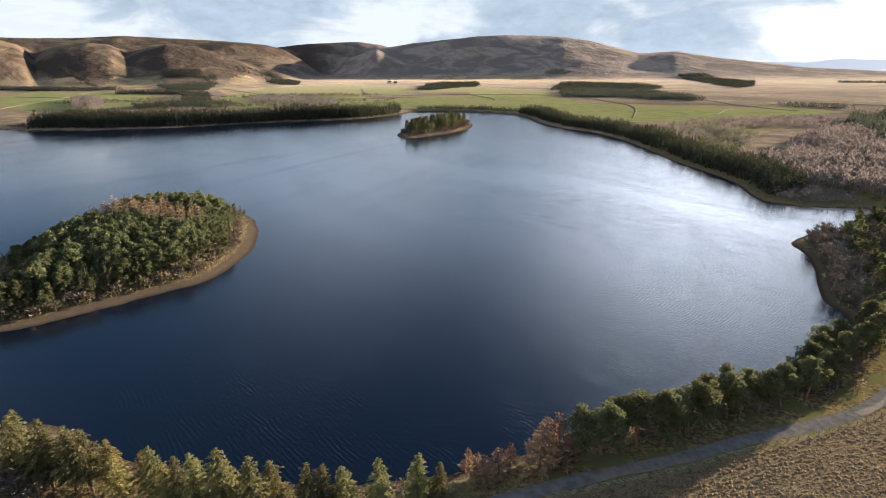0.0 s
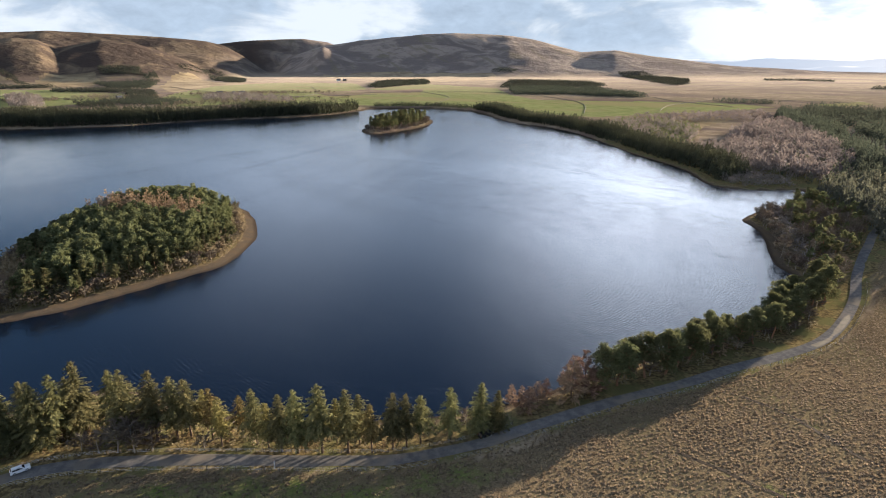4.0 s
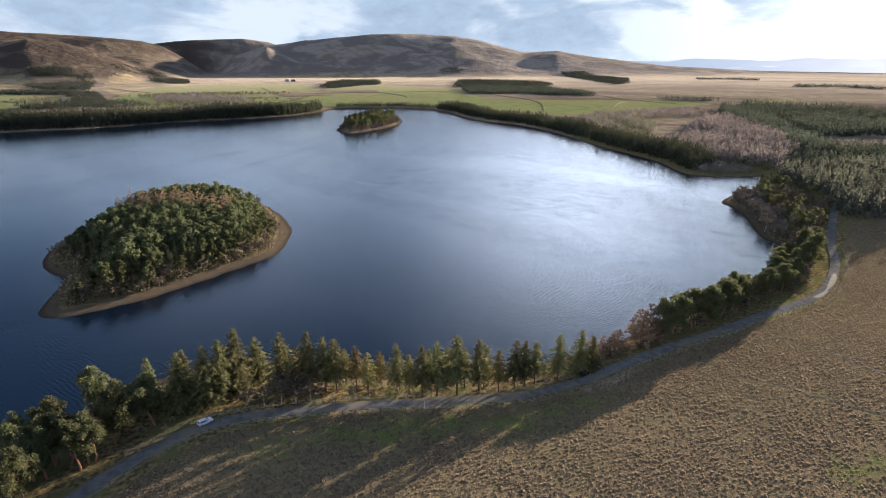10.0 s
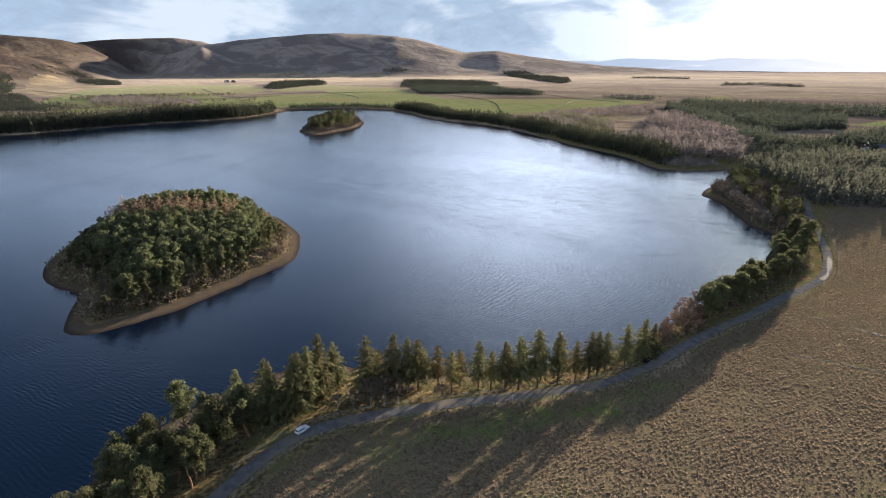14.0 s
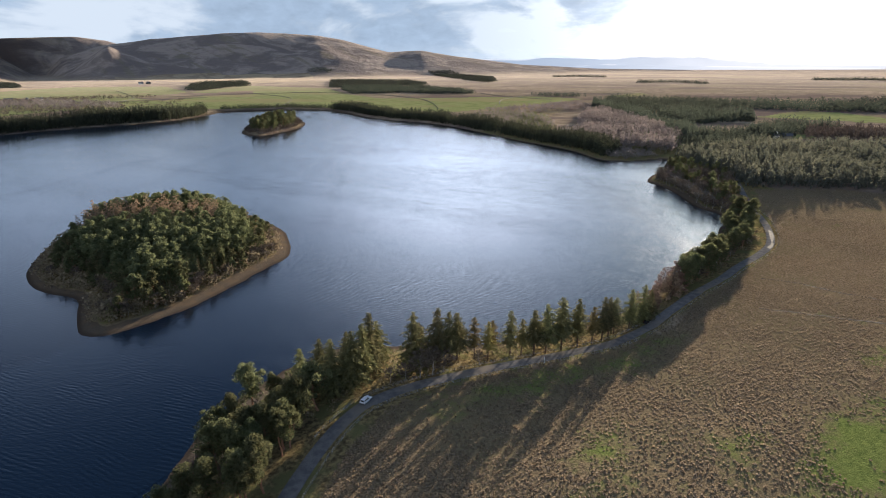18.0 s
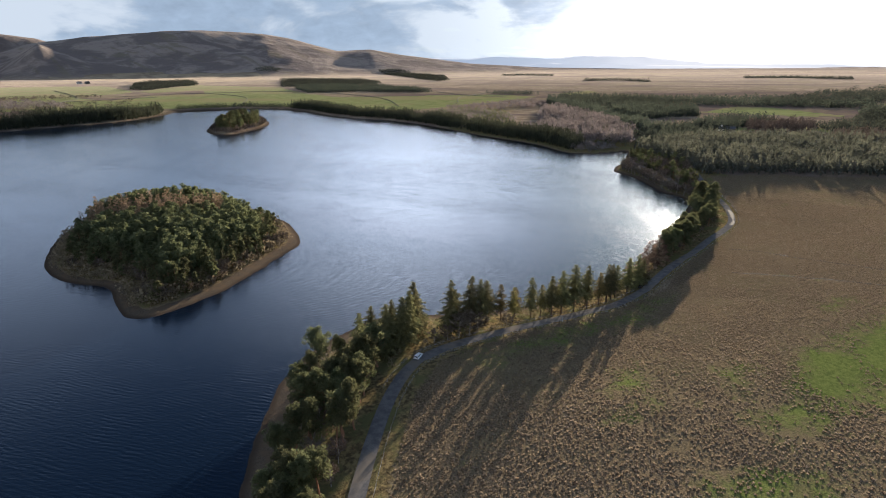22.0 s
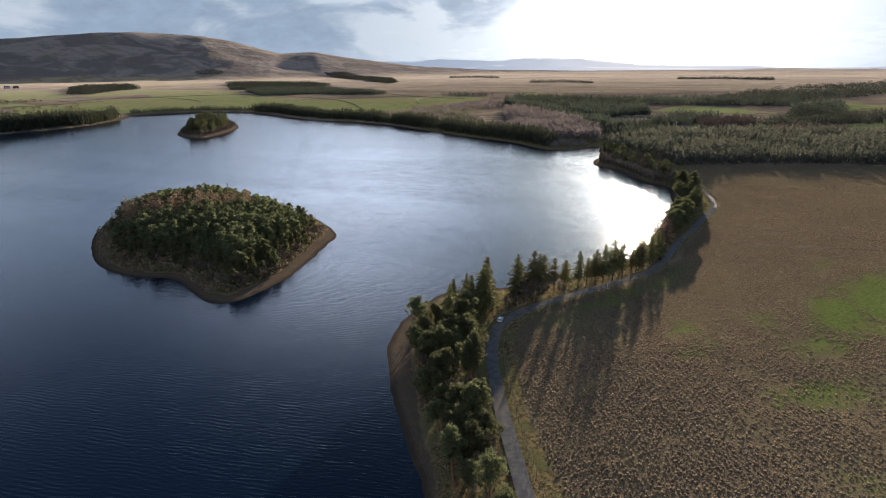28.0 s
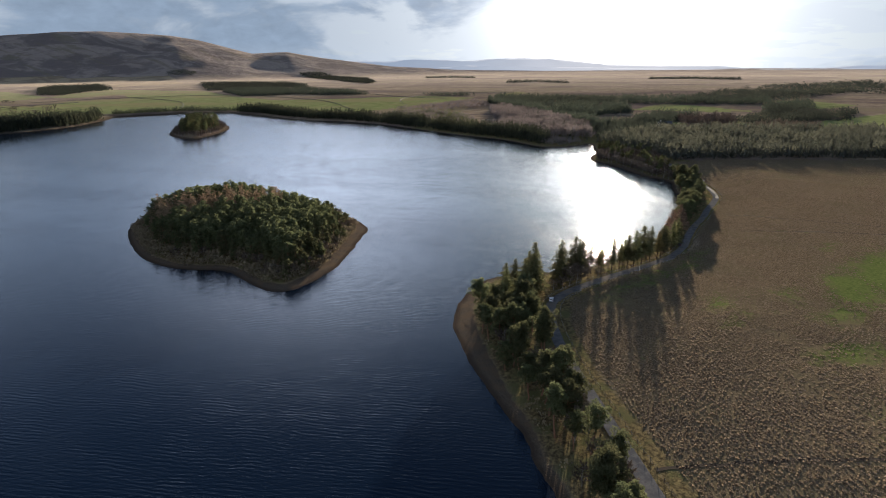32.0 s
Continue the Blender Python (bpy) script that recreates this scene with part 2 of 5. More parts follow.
def ground_material():
    m, n, bsdf = material("land")
    c = object_coord(n)
    za = n.add("ShaderNodeSeparateColor")
    n.put(za.inputs[0], n.add("ShaderNodeAttribute", attribute_name="zone_a").outputs["Color"])
    zb = n.add("ShaderNodeSeparateColor")
    n.put(zb.inputs[0], n.add("ShaderNodeAttribute", attribute_name="zone_b").outputs["Color"])
    big, mid, small = n.noise(c, 0.006, 5.0, 0.6, 0.4), n.noise(c, 0.05, 5.0, 0.6), n.noise(c, 0.9, 4.0, 0.65)
    tuft = n.noise(c, 2.4, 3.0, 0.6)
    # rough moorland grass
    col = n.mix(n.step(mid, 0.35, 0.65), (0.180, 0.136, 0.094), (0.300, 0.234, 0.160))
    col = n.mix(n.step(n.noise(n.across(c, 55, 1.0, 0.22), 0.0062, 7.0, 0.66, 0.6), 0.47, 0.60, 0.0, 0.9), col, (0.142, 0.106, 0.092))
    col = n.mix(n.step(big, 0.45, 0.62), col, (0.205, 0.165, 0.105))
    col = n.mix(n.step(n.noise(c, 0.0028, 6.0, 0.6, 0.5), 0.50, 0.62), col, (0.135, 0.100, 0.082))
    col = n.mix(n.step(small, 0.55, 0.75), col, (0.095, 0.070, 0.036))
    # heather hills
    place = n.add("ShaderNodeSeparateXYZ")
    n.put(place.inputs[0], c)
    heath = n.mix(n.step(n.noise(c, 0.0045, 8.0, 0.66, 0.8), 0.44, 0.58), (0.160, 0.130, 0.115), (0.285, 0.232, 0.190))
    heath = n.mix(n.step(n.noise(c, 0.02, 6.0, 0.65), 0.5, 0.7, 0.0, 0.6), heath, (0.145, 0.116, 0.100))
    # burnt strips and sheep walks run down the slopes
    strips = n.step(n.noise(n.across(c, 72, 1.0, 0.22), 0.011, 6.0, 0.65, 0.5), 0.54, 0.66, 0.0, 0.7)
    heath = n.mix(strips, heath, (0.165, 0.140, 0.092))
    # western hills: brown heather with cloud shade put into the colour
    shaded_heath = n.mix(n.step(n.noise(c, 0.0036, 8.0, 0.66, 0.9), 0.46, 0.60), (0.060, 0.045, 0.037), (0.150, 0.112, 0.076))
    shaded_heath = n.mix(strips, shaded_heath, (0.070, 0.050, 0.040))
    grassy = n.step(n.math("ADD", place.outputs["X"], n.math("MULTIPLY", big, 500.0)), -850.0, -250.0)
    heath = n.mix(grassy, shaded_heath, heath)
    col = n.mix(za.outputs["Blue"], col, heath)
    # improved pasture
    past = n.mix(n.step(mid, 0.3, 0.7), (0.158, 0.178, 0.068), (0.230, 0.236, 0.100))
    past = n.mix(n.step(n.noise(n.across(c, 20, 1.0, 0.4), 0.007, 5.0, 0.6, 0.5), 0.50, 0.60), past, (0.225, 0.200, 0.096))
    # bleached grass below the slopes
    bent = n.mix(n.step(n.noise(c, 0.012, 6.0, 0.65, 0.4), 0.38, 0.62), (0.185, 0.138, 0.084), (0.315, 0.245, 0.145))
    edge = n.math("ADD", n.add("ShaderNodeAttribute", attribute_name="zone_e").outputs["Fac"], n.math("MULTIPLY", n.math("SUBTRACT", n.noise(c, 0.008, 6.0, 0.65), 0.5), 0.9))
    col = n.mix(n.step(edge, 0.36, 0.62), col, bent)
    edge = n.math("ADD", za.outputs["Green"], n.math("MULTIPLY", n.math("SUBTRACT", mid, 0.5), 0.5))
    col = n.mix(n.step(edge, 0.40, 0.60), col, past)
    # rush field soil and dead grass
    rush = n.mix(n.step(tuft, 0.35, 0.65), (0.082, 0.062, 0.038), (0.215, 0.160, 0.096))
    rush = n.mix(n.step(mid, 0.45, 0.65), rush, (0.152, 0.120, 0.068))
    col = n.mix(zb.outputs["Red"], col, rush)
    # close-cropped green patches inside it
    lawn = n.mix(n.step(small, 0.3, 0.7), (0.075, 0.110, 0.024), (0.150, 0.180, 0.046))
    edge = n.math("ADD", zb.outputs["Green"], n.math("MULTIPLY", n.math("SUBTRACT", n.noise(c, 0.14, 8.0, 0.75), 0.5), 2.6))
    col = n.mix(n.step(edge, 0.22, 1.0, 0.0, 0.85), col, lawn)
    # needle litter under the trees
    litter = n.mix(n.step(small, 0.35, 0.65), (0.070, 0.053, 0.029), (0.225, 0.172, 0.080))
    litter = n.mix(n.step(n.noise(c, 0.11, 5.0, 0.6), 0.46, 0.60), litter, (0.125, 0.116, 0.050))
    col = n.mix(zb.outputs["Blue"], col, litter)
    # stony shore, darker where wet
    stone = n.mix(n.step(n.noise(c, 3.0, 5.0, 0.7), 0.35, 0.65), (0.058, 0.047, 0.036), (0.138, 0.108, 0.078))
    stone = n.mix(n.step(n.noise(c, 0.25, 4.0), 0.4, 0.65), stone, (0.118, 0.086, 0.056))
    z = n.add("ShaderNodeSeparateXYZ")
    n.put(z.inputs[0], c)
    wet = n.step(z.outputs["Z"], 0.05, 0.28, 1.0, 0.0)
    stone = n.mix(wet, stone, (0.060, 0.045, 0.033))
    edge = n.math("ADD", za.outputs["Red"], n.math("MULTIPLY", n.math("SUBTRACT", n.noise(c, 0.4, 4.0), 0.5), 0.7))
    col = n.mix(n.step(edge, 0.40, 0.60), col, stone)
    n.put(bsdf.inputs["Base Color"], col)
    bsdf.inputs["Roughness"].default_value = 0.92
    # sheen grows with distance, standing in for backlit haze over the moor
    n.put(bsdf.inputs["Sheen Weight"], n.math("MULTIPLY", n.add("ShaderNodeAttribute", attribute_name="zone_haze").outputs["Fac"], n.math("ADD", 0.02, n.math("MULTIPLY", n.math("MULTIPLY", grassy, n.math("SUBTRACT", 1.0, n.math("MULTIPLY", za.outputs["Blue"], 0.7))), 0.13))))
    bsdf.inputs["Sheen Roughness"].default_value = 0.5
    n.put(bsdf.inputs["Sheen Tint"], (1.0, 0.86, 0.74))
    b = n.bump(tuft, 0.8, 0.30)
    n.put(bsdf.inputs["Normal"], n.bump(n.noise(c, 0.02, 6.0, 0.6), n.math("MULTIPLY", za.outputs["Blue"], 0.8), 14.0, b))
    return m


def water_material():
    m, n, bsdf = material("lake_water")
    c = object_coord(n)
    n.put(bsdf.inputs["Base Color"], n.mix(n.noise(c, 0.01, 3.0), (0.0025, 0.0065, 0.015), (0.004, 0.0085, 0.018)))
    bsdf.inputs["IOR"].default_value = 1.333
    bsdf.inputs["Specular IOR Level"].default_value = 0.5
    gust = n.step(n.noise(n.across(c, 60, 1.0, 0.30), 0.013, 5.0, 0.6, 0.8), 0.35, 0.65)
    lane = n.step(n.noise(n.across(c, 115, 1.0, 0.10), 0.028, 5.0, 0.6, 0.6), 0.50, 0.66)
    n.put(bsdf.inputs["Roughness"], n.math("ADD", 0.075, n.math("ADD", n.math("MULTIPLY", gust, 0.05), n.math("MULTIPLY", lane, 0.06))))
    # wind waves running from the north-east, crests a little over a metre apart
    drift = n.math("MULTIPLY", n.noise(c, 0.055, 4.0, 0.6), 26.0)
    crest = n.math("SINE", n.math("ADD", n.vec("DOT_PRODUCT", c, (3.95, 3.55, 0.0)), drift))
    crest = n.math("MULTIPLY", crest, n.step(n.noise(n.across(c, 45, 1.0, 0.45), 0.16, 4.0, 0.6), 0.38, 0.74, 0.02, 0.17))
    ripple = n.noise(n.across(c, 44, 1.0, 0.22), 1.75, 3.0, 0.6, 0.35)
    chop = n.noise(n.across(c, 70, 1.0, 0.5), 2.2, 2.0, 0.5)
    h = n.math("ADD", crest, n.math("ADD", n.math("MULTIPLY", ripple, 0.62), n.math("MULTIPLY", chop, 0.30)))
    n.put(bsdf.inputs["Normal"], n.bump(h, n.math("ADD", 0.55, n.math("MULTIPLY", gust, 0.35)), 0.135))
    return m


def road_material():
    m, n, bsdf = material("worn_tarmac")
    c = object_coord(n)
    col = n.mix(n.step(n.noise(c, 0.5, 5.0, 0.65), 0.35, 0.65), (0.100, 0.097, 0.096), (0.165, 0.154, 0.144))
    col = n.mix(n.step(n.noise(c, 6.0, 3.0), 0.5, 0.75), col, (0.090, 0.085, 0.082))
    col = n.mix(n.step(n.noise(c, 0.08, 4.0), 0.52, 0.66), col, (0.180, 0.155, 0.125))
    n.put(bsdf.inputs["Base Color"], col)
    bsdf.inputs["Roughness"].default_value = 0.85
    n.put(bsdf.inputs["Normal"], n.bump(n.noise(c, 5.0, 3.0), 0.4, 0.03))
    return m


LAND, WATER, TARMAC = ground_material(), water_material(), road_material()
# dirt, made paler by the sunlight of the bend put into its colour
SUNLIT_DIRT = plain("sunlit_dirt", (0.140, 0.118, 0.090), 0.95, 0, 0.5, 0.5, 0.05)


# ---- plan: shores, islands, road ----
SHORE = [(-420, -350), (-250, -110), (-200, -30), (-168, 23), (-158, 43), (-151, 62), (-141, 82), (-132, 93), (-120, 103.5), (-104, 110.5),
         (-92, 110), (-78, 103), (-59, 95), (-34, 91.5), (-9, 92.5), (15, 99.5), (33, 108.5), (61, 120), (87, 129), (106, 145), (126, 157),
         (137, 171), (139, 186), (147, 202), (157, 220), (165, 240), (169.5, 257), (190, 272), (208, 280), (232, 300), (256, 322)]
SHORE_FAR = [(222, 328), (203, 345), (214, 410), (208, 490), (209, 560), (206, 660), (190, 735), (160, 795), (144, 880), (141, 960),
             (122, 1035), (48, 1100), (-10, 1120), (-64, 1110), (-84, 1050), (-112, 995), (-150, 945), (-225, 905), (-310, 862), (-400, 802),
             (-480, 768), (-590, 768), (-760, 790), (-980, 600), (-1050, 150), (-800, -300)]
ISLAND = [(-165, 318), (-186, 304), (-196, 282), (-199, 258), (-199.5, 236), (-195, 215), (-188, 202), (-178, 193), (-174.5, 184), (-173.5, 169),
          (-171, 158), (-165, 153), (-151, 156.5), (-138, 164), (-124, 177), (-107, 194), (-96, 206.5), (-92, 226), (-93, 250), (-103, 286), (-117, 308), (-140, 320)]
ISLET = [(-62, 730), (-60, 690), (-44, 672), (-10, 706), (20, 752), (36, 805), (38, 862), (14, 880), (-26, 830), (-50, 775)]
ROAD = [(-300, -235), (-240, -128), (-200, -60), (-172, -18), (-154, 9), (-143, 26), (-132, 43), (-122, 57), (-113, 67.5), (-104, 75), (-96, 78), (-86, 79.3), (-66, 79),
        (-50, 77.3), (-37, 76), (-25, 75.3), (-14, 77), (-6, 79), (4, 83), (26, 91), (47, 96.5), (66, 103), (89, 110), (104, 116), (120, 127),
        (140, 145), (160, 167), (190, 196), (225, 225), (290, 252), (420, 310)]


def spline(points, closed=False, k=6):
    """Catmull-Rom through the points."""
    p = np.array(points, float)
    n = len(p)
    out = []
    for i in range(n if closed else n - 1):
        if closed:
            a, b, c, d = (p[(i + j) % n] for j in (-1, 0, 1, 2))
        else:
            a, b, c, d = p[max(i - 1, 0)], p[i], p[i + 1], p[min(i + 2, n - 1)]
        for s in np.arange(k) / k:
            out.append(0.5 * (2 * b + (c - a) * s + (2 * a - 5 * b + 4 * c - d) * s ** 2 + (3 * b - a - 3 * c + d) * s ** 3))
    if not closed:
        out.append(p[-1])
    return np.array(out)


def line_distance(xy, line, closed=True):
    """Distance to a polyline."""
    a = line if closed else line[:-1]
    b = np.roll(line, -1, axis=0) if closed else line[1:]
    best = np.full(len(xy), 1e9)
    ab = b - a
    ab2 = (ab ** 2).sum(1) + 1e-9
    for s in range(0, len(xy), 4000):
        q = xy[s:s + 4000, None, :] - a[None]
        t = np.clip((q * ab).sum(2) / ab2, 0, 1)
        best[s:s + 4000] = np.sqrt(((q - t[..., None] * ab) ** 2).sum(2).min(1))
    return best


def inside(xy, poly):
    """Even-odd test."""
    poly = np.asarray(poly, float)
    x, y = xy[:, 0], xy[:, 1]
    res = np.zeros(len(xy), bool)
    for (x0, y0), (x1, y1) in zip(poly, np.roll(poly, -1, axis=0)):
        if y0 == y1:
            continue
        res ^= ((y0 > y) != (y1 > y)) & (x < (x1 - x0) * (y - y0) / (y1 - y0) + x0)
    return res


def value_noise(x, y, seed=0):
    """Smooth lattice noise in 0..1."""
    xi, yi = np.floor(x).astype(np.int64), np.floor(y).astype(np.int64)
    fx, fy = x - xi, y - yi
    fx, fy = fx * fx * (3 - 2 * fx), fy * fy * (3 - 2 * fy)

    def h(i, j):
        v = (i * 374761393 + j * 668265263 + seed * 974711) & 0x7FFFFFFF
        v = ((v ^ (v >> 13)) * 1274126177) & 0x7FFFFFFF
        return ((v ^ (v >> 16)) & 0xFFFF) / 65535.0
    return (h(xi, yi) * (1 - fx) + h(xi + 1, yi) * fx) * (1 - fy) + (h(xi, yi + 1) * (1 - fx) + h(xi + 1, yi + 1) * fx) * fy


def fbm(x, y, size, octaves=4, seed=0, gain=0.5):
    total, amp, norm = 0.0, 1.0, 0.0
    for o in range(octaves):
        total = total + amp * value_noise(x / size * 2 ** o + 17.3 * o, y / size * 2 ** o - 9.1 * o, seed + o)
        norm += amp
        amp *= gain
    return total / norm


def smooth(v, lo, hi):
    t = np.clip((v - lo) / (hi - lo), 0, 1)
    return t * t * (3 - 2 * t)


LAKE_LINE, ISLAND_LINE, ISLET_LINE = spline(SHORE + SHORE_FAR, True), spline(ISLAND, True), spline(ISLET, True)
ROAD_LINE = spline(ROAD, False, 8)
CENTRE = np.array([-120.0, -30.0])


def shore_distance(xy):
    """Metres from the water's edge: positive on land, negative on the lake; and the island mask."""
    d_lake = line_distance(xy, LAKE_LINE)
    d = np.where(inside(xy, LAKE_LINE), -d_lake, d_lake)
    isle = np.zeros(len(xy), bool)
    for line in (ISLAND_LINE, ISLET_LINE):
        di, ins = line_distance(xy, line), inside(xy, line)
        d = np.where(ins, di, np.where(d < 0, np.maximum(d, -di), d))
        isle |= ins
    d = d + (fbm(xy[:, 0], xy[:, 1], 9.0, 3, 5) - 0.5) * 2.4
    return d, isle


# skylines: bearing from the middle of the flight and height over the water, range of crest and of foot
HILLS = [
    # skyline hills beyond the fields
    (4000, 2700, [(-80, 200), (-55, 230), (-36, 249), (-33.7, 244), (-31, 254), (-27.6, 272), (-24.6, 264), (-21.4, 250), (-17.5, 238), (-15.5, 225),
                  (-14, 198), (-12.5, 138), (-11, 65), (-9.5, 0)]),
    # the rounded shoulders before them, parted by gullies
    (3250, 2350, [(-80, 150), (-45, 210), (-35.5, 203), (-34, 180), (-33.4, 120), (-32.8, 150), (-31.7, 176), (-29.5, 195), (-27.8, 191), (-26.6, 150),
                  (-26, 165), (-23.4, 198), (-21, 186), (-18.8, 146), (-17, 105), (-15, 45), (-13, 0)]),
    # the main rounded hill
    (4350, 2700, [(-10, 0), (-9, 80), (-8.2, 135), (-7, 165), (-5.2, 210), (-3.6, 226), (-1.4, 254), (2.9, 284), (5.5, 296), (8, 305), (10.5, 298), (13.2, 285),
                  (15.2, 260), (17, 230), (19.8, 175), (21.5, 180), (23.1, 185), (25.8, 151), (28.8, 120), (33, 80), (40, 50), (60, 24), (75, 0)]),
    # a knoll at its corner
    (3650, 2900, [(-10, 0), (-8.6, 50), (-6.4, 134), (-5.0, 192), (-3.8, 160), (-2, 120), (1, 60), (4, 0)]),
    # dark hill in the gap
    (4800, 3900, [(-24, 120), (-18, 190), (-14.5, 233), (-12.7, 256), (-10, 270), (-6.8, 279), (-4.6, 258), (-1, 150), (3, 60), (6, 0)]),
]


def land_height(xy):
    """Height of the ground, shore distance and islands."""
    x, y = xy[:, 0], xy[:, 1]
    q = xy - CENTRE
    r = np.hypot(q[:, 0], q[:, 1])
    az = np.degrees(np.arctan2(q[:, 0], q[:, 1]))
    d = np.full(len(xy), 500.0)
    isle = np.zeros(len(xy), bool)
    near = r < 1500
    d[near], isle[near] = shore_distance(xy[near])
    z = np.where(d < 0, np.maximum(-5.0, d * 0.14), np.minimum(d * 0.11, 1.1) + smooth(d, 6, 22) * 0.7)
    on_land = smooth(d, 5, 40)
    z = z + on_land * (fbm(x, y, 60.0, 4, 11) - 0.35) * 1.4
    z = z + np.where(isle, np.clip(d - 8, 0, 45) * 0.085, 0)
    z = z + np.where(isle, 0, smooth(d, 10, 75) * 2.3)
    z = z + np.clip(r - 900, 0, 1500) * 0.0055 + np.clip(r - 2200, 0, 3000) * 0.012
    warp = (fbm(x, y, 900.0, 4, 31) - 0.5)
    gully = np.abs(fbm(x, y, 520.0, 5, 41) - 0.5) * 2
    for crest, foot, line in HILLS:
        b, h = zip(*line)
        h = np.interp(az + warp * 1.2, b, h, left=0, right=h[-1])
        h = np.where((az > b[-1]) | (az < b[0] - 40), 0, h) if crest < 4300 else h
        rise = smooth(r + warp * 500, foot, crest) ** 1.15
        body = h * rise * (1 - 0.17 * (1 - gully) * np.sin(np.pi * np.clip(rise, 0, 1)) ** 1.0)
        body = body + h * 0.05 * (fbm(x, y, 260.0, 4, 51) - 0.5) * rise
        back = 1 - 0.5 * smooth(r, crest + 250, crest + 1200)
        z = np.where(r > 1400, np.maximum(z, body * back), z)
    return z, d, isle, r, az


def height_at(x, y):
    return float(land_height(np.array([[x, y]], float))[0][0])


# ---- mesh building ----
def mesh_of(name, verts, faces, mat, smooth_shade=False):
    """A mesh from arrays; faces: one array or a list of arrays, each of one corner count."""
    faces = faces if isinstance(faces, list) else [faces]
    faces = [np.asarray(f, np.int32) for f in faces if len(f)]
    me = bpy.data.meshes.new(name)
    v = np.asarray(verts, np.float32)
    loops = np.concatenate([f.ravel() for f in faces])
    sizes = np.concatenate([np.full(len(f), f.shape[1], np.int32) for f in faces])
    starts = np.concatenate([[0], np.cumsum(sizes)[:-1]]).astype(np.int32)
    me.vertices.add(len(v))
    me.vertices.foreach_set("co", v.ravel())
    me.loops.add(len(loops))
    me.loops.foreach_set("vertex_index", loops)
    me.polygons.add(len(sizes))
    me.polygons.foreach_set("loop_start", starts)
    me.polygons.foreach_set("use_smooth", np.full(len(sizes), smooth_shade))
    me.update(calc_edges=True)
    me.validate()
    me.materials.append(mat)
    return me


def merge(pieces):
    verts, faces, n = [], [], 0
    for v, f in pieces:
        verts.append(v)
        faces.append(np.asarray(f) + n)
        n += len(v)
    return np.concatenate(verts), np.concatenate(faces)


def diamonds(base, along, half):
    """Four-cornered sprays: from base along 'along', 'half' to either side."""
    n = len(base)
    v = np.stack([base, base + along * 0.45 + half, base + along, base + along * 0.45 - half], 1).reshape(-1, 3)
    return v, np.arange(4 * n).reshape(n, 4)


def tube(points, radii, n=6):
    p = np.asarray(points, float)
    ang = np.arange(n) * 2 * np.pi / n
    rings = []
    for i, (q, r) in enumerate(zip(p, radii)):
        t = p[min(i + 1, len(p) - 1)] - p[max(i - 1, 0)]
        t = t / (np.linalg.norm(t) + 1e-9)
        a = np.cross(t, (0.0, 1.0, 0.0) if abs(t[1]) < 0.9 else (1.0, 0.0, 0.0))
        a /= np.linalg.norm(a)
        b = np.cross(t, a)
        rings.append(q + r * (np.cos(ang)[:, None] * a + np.sin(ang)[:, None] * b))
    idx = np.arange(n)
    f = [np.stack([k * n + idx, k * n + (idx + 1) % n, (k + 1) * n + (idx + 1) % n, (k + 1) * n + idx], 1) for k in range(len(p) - 1)]
    return np.concatenate(rings), np.concatenate(f)


def part(name, bm, mat, parent, label=""):
    """Links a bmesh, or an array pair, as one mesh object under a thing or a part."""
    if isinstance(bm, bmesh.types.BMesh):
        me = bpy.data.meshes.new(name)
        bm.to_mesh(me)
        bm.free()
        me.materials.append(mat)
    else:
        me = mesh_of(name, bm[0], bm[1], mat)
    ob = new(name, me)
    ob.parent = parent
    if label:
        tagged(ob, label)
    return ob


def unit(v):
    return v / (np.linalg.norm(v, axis=-1, keepdims=True) + 1e-9)


